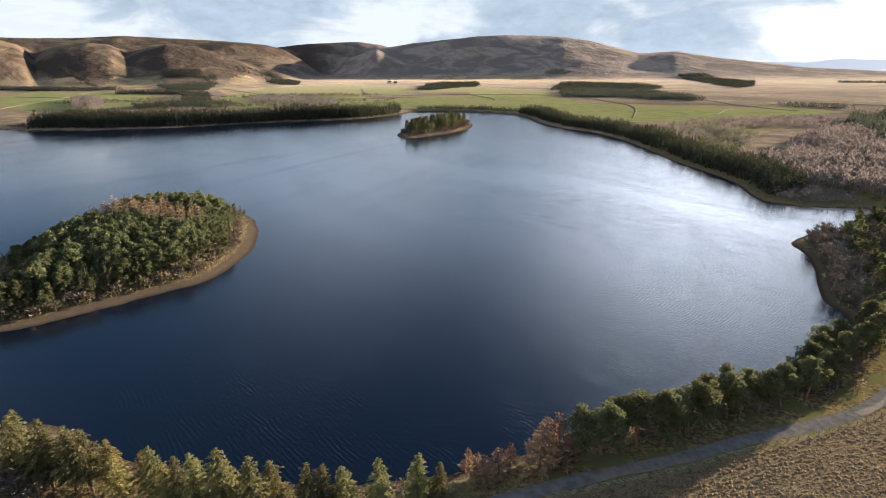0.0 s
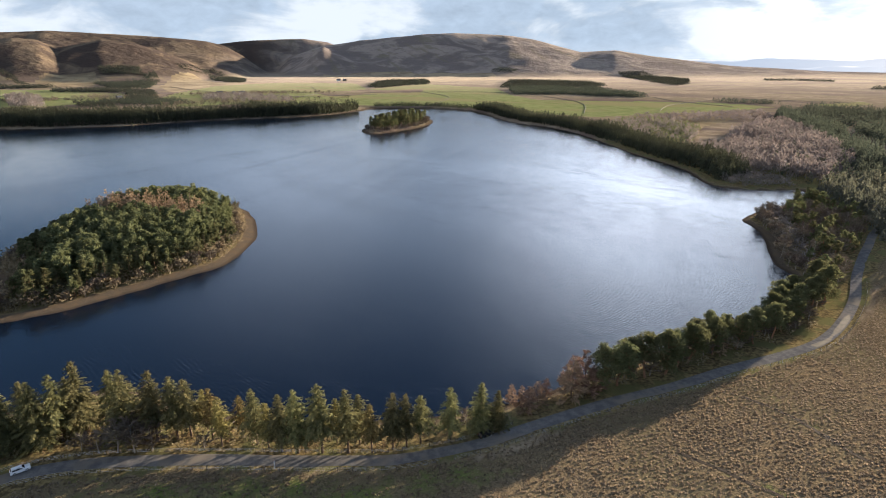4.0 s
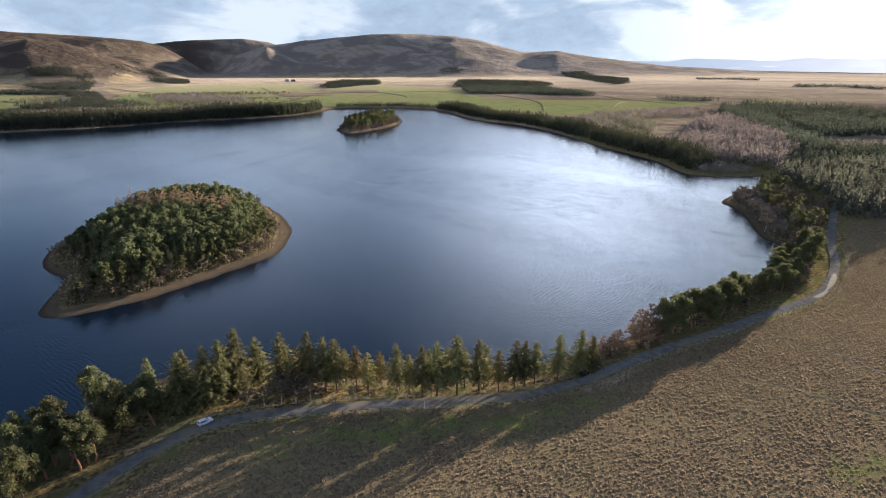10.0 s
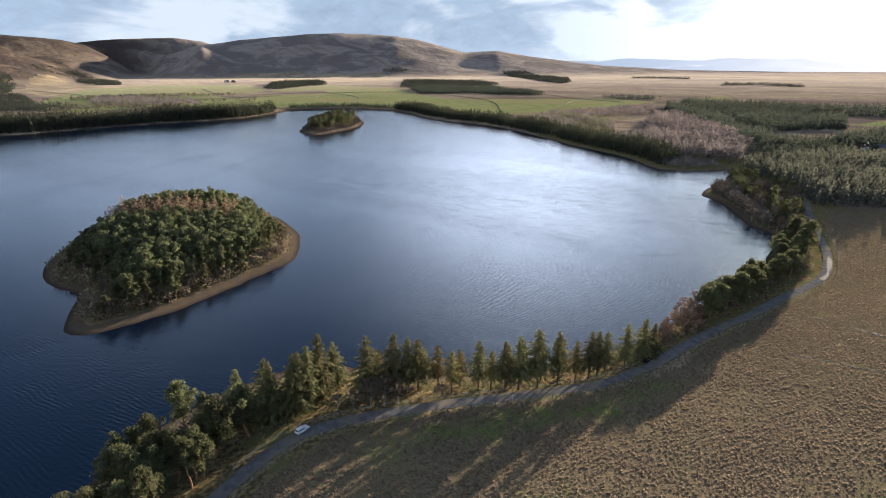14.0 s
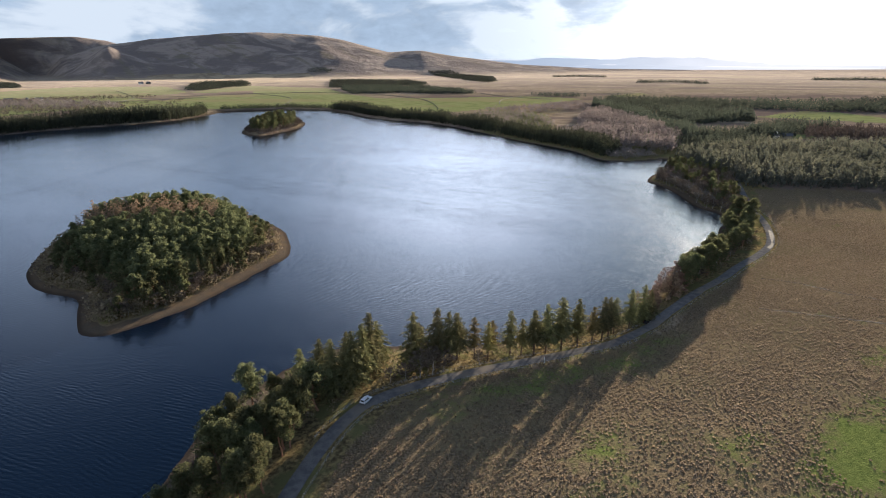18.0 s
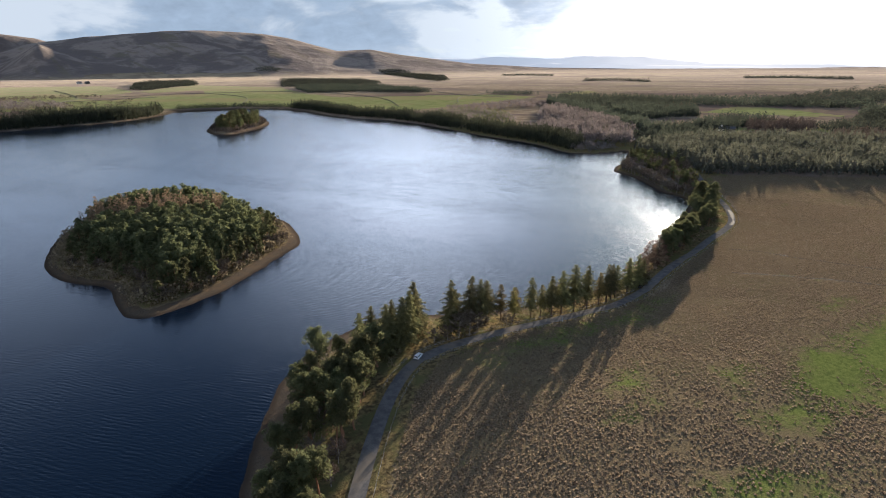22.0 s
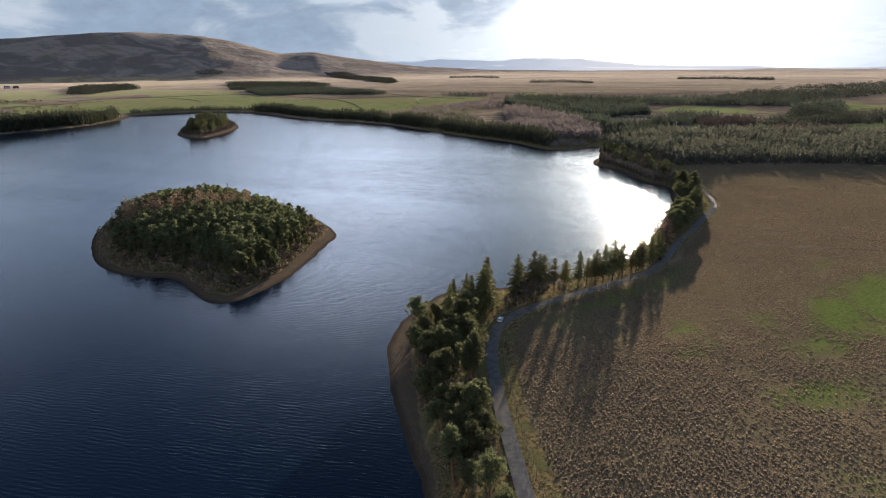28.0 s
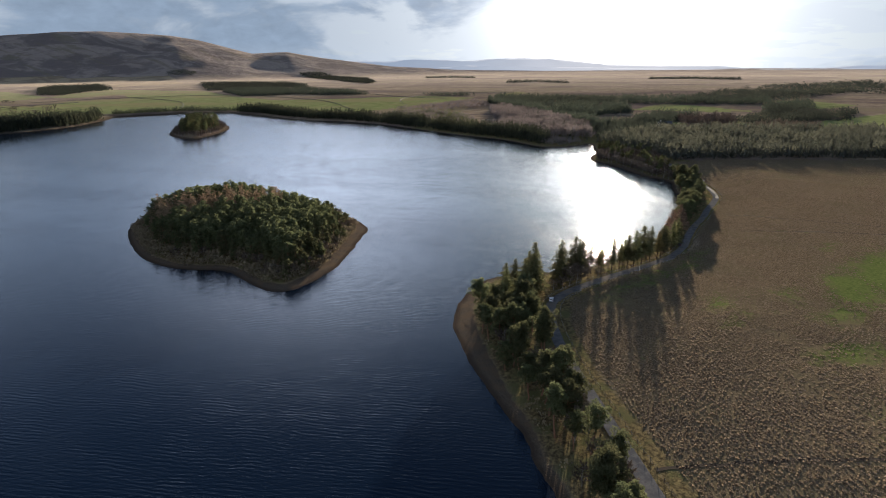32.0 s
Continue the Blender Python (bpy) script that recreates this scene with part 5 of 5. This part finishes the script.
ISLE_SHAPES = [unit_shape(pine_shape(360 + q, 12.0, 2.5, 0.26, 9, 26, 0.70, q % 2 == 0), 12.0) for q in range(4)] + [unit_shape(spruce_shape(380 + q, 12.0, 2.9, 0.06, 13, 3, 0.85), 12.0) for q in range(2)]
RUST_SHAPES = [unit_shape(bare_shape(395 + q, 12.0, 2.8, 22, 26, True, 0.12), 12.0) for q in range(4)]
inner_high, russet_high = np.array(inner_high), np.array(russet_high)
scatter("island_wood", ISLE_SHAPES, np.array(inner_wood), inner_high, inner_high * 1.15, PINE, "dense green pine and spruce wood on the island", "wood", 34)
scatter("island_larches", RUST_SHAPES, np.array(russet), russet_high, russet_high * 1.1, LARCH, "rust-brown leafless larches amid the island wood", "wood", 35)
plant("isle_spruce1", -130, 270, 18, 0.9, 40, "island trees")
for i, (x, y) in enumerate(spread_points(ISLET_LINE, 6.2, 33)):
    dd = line_distance(np.array([[x, y]]), ISLET_LINE)[0]
    if dd < 5:
        continue
    if dd < 13:
        plant("birch%d" % rnd.randrange(3), x, y, rnd.uniform(3.0, 7.5), 1.4, rnd.uniform(0, 360), "islet trees")
    else:
        plant("isle_pine%d" % rnd.randrange(4), x, y, rnd.choice((6, 9, 13, 17)), 0.9, rnd.uniform(0, 360), "islet trees")


# ---- rush field ----
def tussocks():
    g = np.random.default_rng(77)
    shapes = []
    for s in range(6):
        n = 4
        a = np.arange(n) * 6.283 / n + g.normal(0, 0.3, n)
        out = np.stack([np.cos(a), np.sin(a), np.zeros(n)], 1)
        along = out * g.uniform(0.25, 0.55, (n, 1)) + np.array([0, 0, 1.0]) * g.uniform(0.6, 1.0, (n, 1))
        shapes.append(diamonds(out * 0.06 + np.array([0, 0, -0.12]), along, np.stack([-out[:, 1], out[:, 0], out[:, 2]], 1) * g.uniform(0.28, 0.42, (n, 1))))
    p = spread_points(FIELD, 0.84, 78, 0.5)
    q = p - CENTRE
    reach = np.hypot(q[:, 0], q[:, 1])
    keep = ((reach < 330) | ((reach < 500) & (g.random(len(p)) < 0.3))) & (p[:, 1] > -52 - 45 * g.random(len(p)) ** 2 + np.clip(reach - 330, 0, 200))
    p = p[keep]
    dl = np.zeros(len(p))
    for cx, cy, a, b, turn, k in LAWNS:
        u, v = (p[:, 0] - cx) * np.cos(turn) + (p[:, 1] - cy) * np.sin(turn), -(p[:, 0] - cx) * np.sin(turn) + (p[:, 1] - cy) * np.cos(turn)
        dl = np.maximum(dl, k * np.exp(-((u / a) ** 2 + (v / b) ** 2)))
    dr = line_distance(p, ROAD_LINE, False)
    thin = fbm(p[:, 0], p[:, 1], 14.0, 3, 91)
    cropped = smooth(dl + (fbm(p[:, 0], p[:, 1], 9.0, 5, 92, 0.65) - 0.5) * 1.8, 0.05, 1.1)
    keep = (g.random(len(p)) > cropped) & (dr > 3.4) & (g.random(len(p)) < 0.40 + 1.0 * thin)
    p = p[keep]
    h = g.uniform(0.16, 0.40, len(p))
    return scatter("rush_tussocks", shapes, p, h, g.uniform(0.45, 0.85, len(p)), RUSH, "straw-coloured rush and dead grass tussocks", "grass", 79, 0.02)


tussocks()


# ---- undergrowth along the shore strips ----
STRIPS = [[(-176, -10), (-150, 30), (-134, 56), (-118, 72), (-100, 81), (-60, 82.5), (-30, 79.5), (-8, 82), (20, 93), (60, 106), (100, 118), (122, 136),
           (130, 150), (104, 136), (84, 124), (58, 116), (32, 105), (14, 96), (-10, 89), (-36, 87), (-60, 90), (-80, 97), (-98, 103), (-118, 96), (-134, 80), (-146, 56), (-166, 18)],
          [(132, 150), (170, 184), (208, 216), (228, 252), (240, 296), (222, 288), (196, 268), (180, 240), (160, 204), (146, 178)]]
for k, ring in enumerate(STRIPS):
    p = spread_points(ring, 2.3, 160 + k)
    p = p[line_distance(p, ROAD_LINE, False) > 3.2]
    g = np.random.default_rng(170 + k)
    p = p[fbm(p[:, 0], p[:, 1], 9.0, 3, 95) + g.normal(0, 0.12, len(p)) > 0.46]
    hh = g.uniform(0.7, 2.3, len(p))
    cut = g.random(len(p)) < 0.5
    scatter("undergrowth", TWIGS, p[cut], hh[cut], hh[cut] * 1.5, SCRUB, "leafless tan-brown scrub under the shore trees", "scrub", 180 + k, 0.05)
    scatter("bracken", TWIGS, p[~cut], hh[~cut] * 0.6, hh[~cut] * 1.5, BRACKEN, "dead russet bracken and rough grass", "bracken", 184 + k, 0.05)
p = spread_points(ISLAND_LINE, 2.2, 165)
dd = line_distance(p, ISLAND_LINE)
p = p[(dd > 6.0 - 2.5 * (p[:, 0] < -168)) & (dd < 14.0 + 12.0 * (p[:, 0] < -172))]
g = np.random.default_rng(166)
hh = g.uniform(1.2, 4.2, len(p))
scatter("undergrowth", TWIGS, p, hh, hh * 1.5, SCRUB, "leafless tan-brown scrub round the island", "scrub", 186, 0.05)
plant("birch1", -149.5, 166.5, 5.5, 1.6, 20, "island trees")


# ---- helpers for small built things ----
def box(bm, size, at=(0, 0, 0), taper=1.0):
    """Adds a box with its base centre at 'at'; the top is scaled by taper."""
    x, y, z = size[0] / 2, size[1] / 2, size[2]
    lo = [bm.verts.new((at[0] + sx * x, at[1] + sy * y, at[2])) for sx, sy in ((-1, -1), (1, -1), (1, 1), (-1, 1))]
    hi = [bm.verts.new((at[0] + sx * x * taper, at[1] + sy * y * taper, at[2] + z)) for sx, sy in ((-1, -1), (1, -1), (1, 1), (-1, 1))]
    bm.faces.new(lo[::-1])
    bm.faces.new(hi)
    for i in range(4):
        bm.faces.new((lo[i], lo[(i + 1) % 4], hi[(i + 1) % 4], hi[i]))
    return bm


def boxed(size, at=(0, 0, 0), taper=1.0, bevel=0.0):
    bm = box(bmesh.new(), size, at, taper)
    if bevel:
        bmesh.ops.bevel(bm, geom=bm.edges[:], offset=bevel, segments=2, affect="EDGES", profile=0.7)
    return bm


def round_bar(r, length, axis="Y", at=(0, 0, 0), n=14, r2=None):
    bm = bmesh.new()
    bmesh.ops.create_cone(bm, cap_ends=True, segments=n, radius1=r, radius2=r if r2 is None else r2, depth=length)
    turn = {"X": Matrix.Rotation(radians(90), 4, "Y"), "Y": Matrix.Rotation(radians(90), 4, "X"), "Z": Matrix.Identity(4)}[axis]
    bmesh.ops.transform(bm, matrix=Matrix.Translation(at) @ turn, verts=bm.verts)
    return bm


GLASS = plain("tinted_window", (0.012, 0.014, 0.017), 0.08, 0, 0.1)
RUBBER = plain("tyre_rubber", (0.020, 0.020, 0.020), 0.85, 0, 0.2)
ALLOY = plain("wheel_alloy", (0.45, 0.45, 0.46), 0.35, 0.8, 0.1)
LAMP_CLEAR = plain("headlamp", (0.70, 0.72, 0.74), 0.15, 0, 0.05)
LAMP_RED = plain("tail_lamp", (0.30, 0.015, 0.012), 0.25, 0, 0.1)
TRIM = plain("black_trim", (0.022, 0.022, 0.023), 0.55, 0, 0.2)
WHITE_PAINT = plain("white_car_paint", (0.78, 0.79, 0.80), 0.25, 0, 0.03)
BLACK_PAINT = plain("black_car_paint", (0.016, 0.017, 0.019), 0.2, 0, 0.1)


def profile_body(points, width, bevel, inset=0.0):
    """A car body part: a side outline drawn out across the car."""
    bm = bmesh.new()
    left = [bm.verts.new((x, -width / 2, z)) for x, z in points]
    right = [bm.verts.new((x, width / 2, z)) for x, z in points]
    bm.faces.new(left)
    bm.faces.new(right[::-1])
    n = len(points)
    for i in range(n):
        bm.faces.new((left[(i + 1) % n], left[i], right[i], right[(i + 1) % n]))
    bmesh.ops.recalc_face_normals(bm, faces=bm.faces)
    if inset:
        top = max(z for _, z in points)
        for v in bm.verts:
            v.co.y *= 1 - inset * max(0, v.co.z - 0.9) / max(top - 0.9, 0.01)
    if bevel:
        bmesh.ops.bevel(bm, geom=bm.edges[:], offset=bevel, segments=2, affect="EDGES", profile=0.7)
    return bm


def car(x, y, heading, paint, label):
    """A parked estate car, nose towards +x before turning."""
    c = tagged(new("car"), label, "car")
    part("body", profile_body([(-2.12, 0.42), (-2.16, 0.80), (-2.02, 0.98), (0.85, 0.98), (1.85, 0.86), (2.12, 0.66), (2.10, 0.36), (1.75, 0.26), (-1.8, 0.26)], 1.78, 0.05), paint, c)
    cabin = part("cabin", profile_body([(-1.98, 0.95), (-1.72, 1.44), (-1.2, 1.52), (0.05, 1.50), (0.45, 1.40), (1.02, 0.96)], 1.64, 0.04, 0.16), paint, c)
    for side in (-1, 1):
        for x0, x1 in ((-1.62, -0.86), (-0.80, 0.02), (0.08, 0.62)):
            bm = bmesh.new()
            top1 = 1.40 if x1 < 0.3 else 1.12
            pts = [(x0, 1.02), (x1, 1.02), (x1 - (0.02 if x1 < 0.3 else 0.10), top1), (x0 + 0.03, 1.40)]
            pts = [(a, side * (0.842 - 0.135 * (z - 0.95) / 0.55), z) for a, z in pts]
            bm.faces.new([bm.verts.new(q) for q in (pts if side < 0 else pts[::-1])])
            part("side_window", bm, GLASS, cabin)
        part("wing_mirror", boxed((0.14, 0.20, 0.13), (0.62, side * 0.96, 0.98), 0.9, 0.02), paint, c)
        part("roof_rail", boxed((1.7, 0.04, 0.05), (-0.75, side * 0.62, 1.51), 1, 0.012), TRIM, c)
        part("headlight", boxed((0.16, 0.36, 0.14), (1.99, side * 0.62, 0.64), 0.9, 0.02), LAMP_CLEAR, c)
        part("tail_light", boxed((0.10, 0.20, 0.30), (-2.10, side * 0.74, 0.70), 0.95, 0.02), LAMP_RED, c)
        for wx in (-1.32, 1.30):
            wheel = part("wheel", round_bar(0.34, 0.22, "Y", (wx, side * 0.80, 0.34), 20), RUBBER, c)
            part("rim", round_bar(0.22, 0.03, "Y", (wx, side * 0.915, 0.34), 14), ALLOY, wheel)
    bm = bmesh.new()
    bm.faces.new([bm.verts.new(q) for q in ((0.985, -0.70, 1.0), (0.985, 0.70, 1.0), (0.49, 0.62, 1.40), (0.49, -0.62, 1.40))])
    part("windscreen", bm, GLASS, cabin)
    bm = bmesh.new()
    bm.faces.new([bm.verts.new(q) for q in ((-1.975, 0.68, 1.02), (-1.975, -0.68, 1.02), (-1.775, -0.60, 1.42), (-1.775, 0.60, 1.42))])
    part("rear_window", bm, GLASS, cabin)
    part("front_bumper", boxed((0.16, 1.70, 0.22), (2.06, 0, 0.28), 0.95, 0.04), TRIM, c)
    part("rear_bumper", boxed((0.16, 1.70, 0.22), (-2.10, 0, 0.28), 0.95, 0.04), TRIM, c)
    part("grille", boxed((0.05, 0.80, 0.14), (2.10, 0, 0.52), 1, 0.015), TRIM, c)
    c.matrix_basis = pose(x, y, height_at(x, y) + 0.14, 0, 0, heading) @ Matrix.Diagonal((0.80, 0.80, 0.82, 1))
    return c


car(-100.6, 77.8, 36, WHITE_PAINT, "white estate car parked on the lane's verge")
car(-4.2, 81.9, 25, BLACK_PAINT, "black estate car parked under the spruces")


# ---- fences ----
def fence(line, spacing, label, high=1.15):
    pts = resample(np.array(line, float), spacing)
    z = land_height(pts)[0]
    f = tagged(new("fence"), label, "fence")
    f.location = (pts[0][0], pts[0][1], z[0])
    base = Vector(f.location)
    post = mesh_of("post", *tube([(0, 0, -0.3), (0, 0, high)], [0.075, 0.065], 6), POST_WOOD)
    for (x, y), h in zip(pts, z):
        o = new("post", post)
        o.parent = f
        o.location = Vector((x, y, h)) - base
    for k in (0.35, 0.7, 1.05):
        path = np.column_stack([pts, z + k * high / 1.15]) - np.array(base)
        part("wire", tube(path, [0.012] * len(path), 3), ALLOY, f)
    return f


def offset_line(line, dist):
    t = unit(np.gradient(line, axis=0))
    return line + np.stack([t[:, 1], -t[:, 0]], 1) * dist


field_side = offset_line(road_fine, 3.3)
fence(field_side[(field_side[:, 0] > -168) & (field_side[:, 0] < -14)], 3.0, "weathered post and wire fence beside the rush field")
fence(field_side[(field_side[:, 0] >= -14) & (field_side[:, 0] < 160)], 3.0, "weathered post and wire fence beside the rush field")
lake_side = offset_line(road_fine, -3.0)
fence(lake_side[(lake_side[:, 0] > -116) & (lake_side[:, 0] < 4)], 3.0, "low post and wire fence below the spruces", 1.0)

pole = tagged(new("marker_post"), "slim white marker post at the lane's edge", "post")
part("shaft", round_bar(0.05, 2.2, "Z", (0, 0, 1.0), 8), WHITE_PAINT, pole)
part("cap", round_bar(0.065, 0.12, "Z", (0, 0, 2.12), 8), LAMP_RED, pole)
pole.matrix_basis = pose(-49.5, 74.8, height_at(-49.5, 74.8))

# ---- verge, ditch, seep ----
# pale strip over the lane's bend: dirt and painted sunlight
verge_line = resample(spline([(99, 114), (104, 116.3), (112, 121.6), (120, 127.6), (130, 136.6), (138, 144)], False, 6), 1.5)
verge_line = verge_line + np.column_stack([fbm(verge_line[:, 0], verge_line[:, 1], 4.0, 3, 210) - 0.5] * 2) * 1.6
tagged(new("sunlit_verge", mesh_of("sunlit_verge", *ribbon(verge_line, 0.1, -1.9, 0.18, 0.04), SUNLIT_DIRT, True)), "pale dry dirt on the lane's bend, with sunlight painted in", "verge", kind="structure")
DITCH_EARTH = plain("ditch_earth", (0.050, 0.036, 0.024), 0.95, 0, 0.4, 1.5, 0.05)
for k, pts in enumerate(([(-150, 9), (-134, -3), (-112, -22), (-90, -42)], [(62, 90), (68, 80), (72, 66), (80, 48), (92, 25)], [(35, 71), (46, 59), (60, 41), (76, 22)])):
    ln = resample(spline(pts, False, 8), 1.2)
    ln = ln + np.column_stack([fbm(ln[:, 0], ln[:, 1], 5.0, 2, 200 + k) - 0.5] * 2) * 1.2
    tagged(new("ditch", mesh_of("ditch", *ribbon(ln, 0.45, -0.45, 0.05, 0.0), DITCH_EARTH, True)), "narrow dark drainage ditch across the rush field", "ditch", kind="structure")
seep = resample(np.array([(70.2, 73.0), (70.9, 71.2), (71.4, 69.6)]), 0.6)
tagged(new("pool", mesh_of("pool", *ribbon(seep, 0.10, -0.10, 0.10, 0.0), WATER, True)), "small open water in a field ditch", "water", kind="structure")

# ---- farms and field walls far off ----
HARL = plain("harled_wall", (0.62, 0.60, 0.55), 0.9, 0, 0.12, 0.8)
SLATE = plain("slate_roof", (0.075, 0.080, 0.090), 0.7, 0, 0.25, 1.5)
STONE = plain("dry_stone", (0.150, 0.135, 0.115), 0.95, 0, 0.4, 2.0, 0.05)
PANE = plain("house_window", (0.03, 0.035, 0.04), 0.15, 0, 0.1)


def gable_roof(lx, ly, z, rise, over=0.4):
    bm = bmesh.new()
    x, y = lx / 2 + over, ly / 2 + over
    v = [bm.verts.new(q) for q in ((-x, -y, z - 0.15), (x, -y, z - 0.15), (x, y, z - 0.15), (-x, y, z - 0.15), (-x, 0, z + rise), (x, 0, z + rise))]
    for f in ((0, 1, 5, 4), (2, 3, 4, 5), (1, 2, 5), (3, 0, 4), (3, 2, 1, 0)):
        bm.faces.new([v[i] for i in f])
    return bm


def house(x, y, lx, ly, h, turn, wall, label, category="house", windows=True):
    o = tagged(new("farmhouse" if windows else "barn"), label, category)
    part("wall", boxed((lx, ly, h)), wall, o)
    roof = part("roof", gable_roof(lx, ly, h, ly * 0.42), SLATE, o)
    if windows:
        for s in (-1, 1):
            part("chimney", boxed((0.9, 0.9, 2.2), (s * (lx / 2 - 0.6), 0, h + ly * 0.3)), wall, roof)
        n = max(2, int(lx / 3.5))
        for side in (-1, 1):
            for i in range(n):
                for zz in (1.0, 3.6):
                    if zz + 1.3 < h:
                        part("window", boxed((1.0, 0.08, 1.3), ((i + 0.5) * lx / n - lx / 2, side * (ly / 2 + 0.02), zz)), PANE, o)
    else:
        part("door", boxed((3.2, 0.1, 3.0), (0, -ly / 2 - 0.03, 0)), TRIM, o)
    o.matrix_basis = pose(x, y, height_at(x, y) - 0.2, 0, 0, turn)
    return o


house(-470, 1512, 16, 8, 6.0, 15, STONE, "grey stone farmhouse among bare trees")
house(-440, 1530, 22, 10, 5.0, 100, STONE, "long grey barn beside the farmhouse", "barn", False)
house(-414, 1512, 14, 8, 5.5, 20, HARL, "pale rendered farmhouse among bare trees")
house(-250, 2500, 16, 9, 6.0, 30, HARL, "pale rendered farmhouse at the hill foot")
house(-225, 2520, 20, 10, 5.0, 120, STONE, "grey barn at the hill foot", "barn", False)
house(448, 352, 9, 6, 3.6, 40, HARL, "white cottage among woods and pastures")
house(457, 346, 10, 6, 3.2, 130, STONE, "grey barn among woods and pastures", "barn", False)
house(-640, 1330, 12, 7, 5.0, 60, STONE, "grey stone cottage near the spruce belt")

WALLS = [[(-150, 1560), (60, 1620), (330, 1560), (620, 1330)], [(60, 1130), (120, 1380), (60, 1620)], [(300, 900), (380, 1180), (330, 1560)], [(634, 1015), (600, 1180), (620, 1330)],
         [(-460, 1560), (-250, 1420), (-60, 1500)], [(-330, 1300), (-250, 1420), (-230, 1600), (-300, 2000)], [(-774, 1992), (-620, 1760), (-460, 1560)], [(-871, 1093), (-1000, 1500), (-1180, 1960)],
         [(-700, 1300), (-900, 1420), (-1150, 1500)], [(450, 935), (560, 1090), (780, 1215), (938, 1071)]]
for k, pts in enumerate(WALLS):
    ln = resample(spline(pts, False, 4), 14.0)
    z = land_height(ln)[0]
    path = np.column_stack([ln, z + 0.3])
    tagged(new("field_wall", mesh_of("field_wall", *tube(path, [0.55] * len(path), 4), STONE)), "dry stone wall between pastures", "wall", kind="structure")
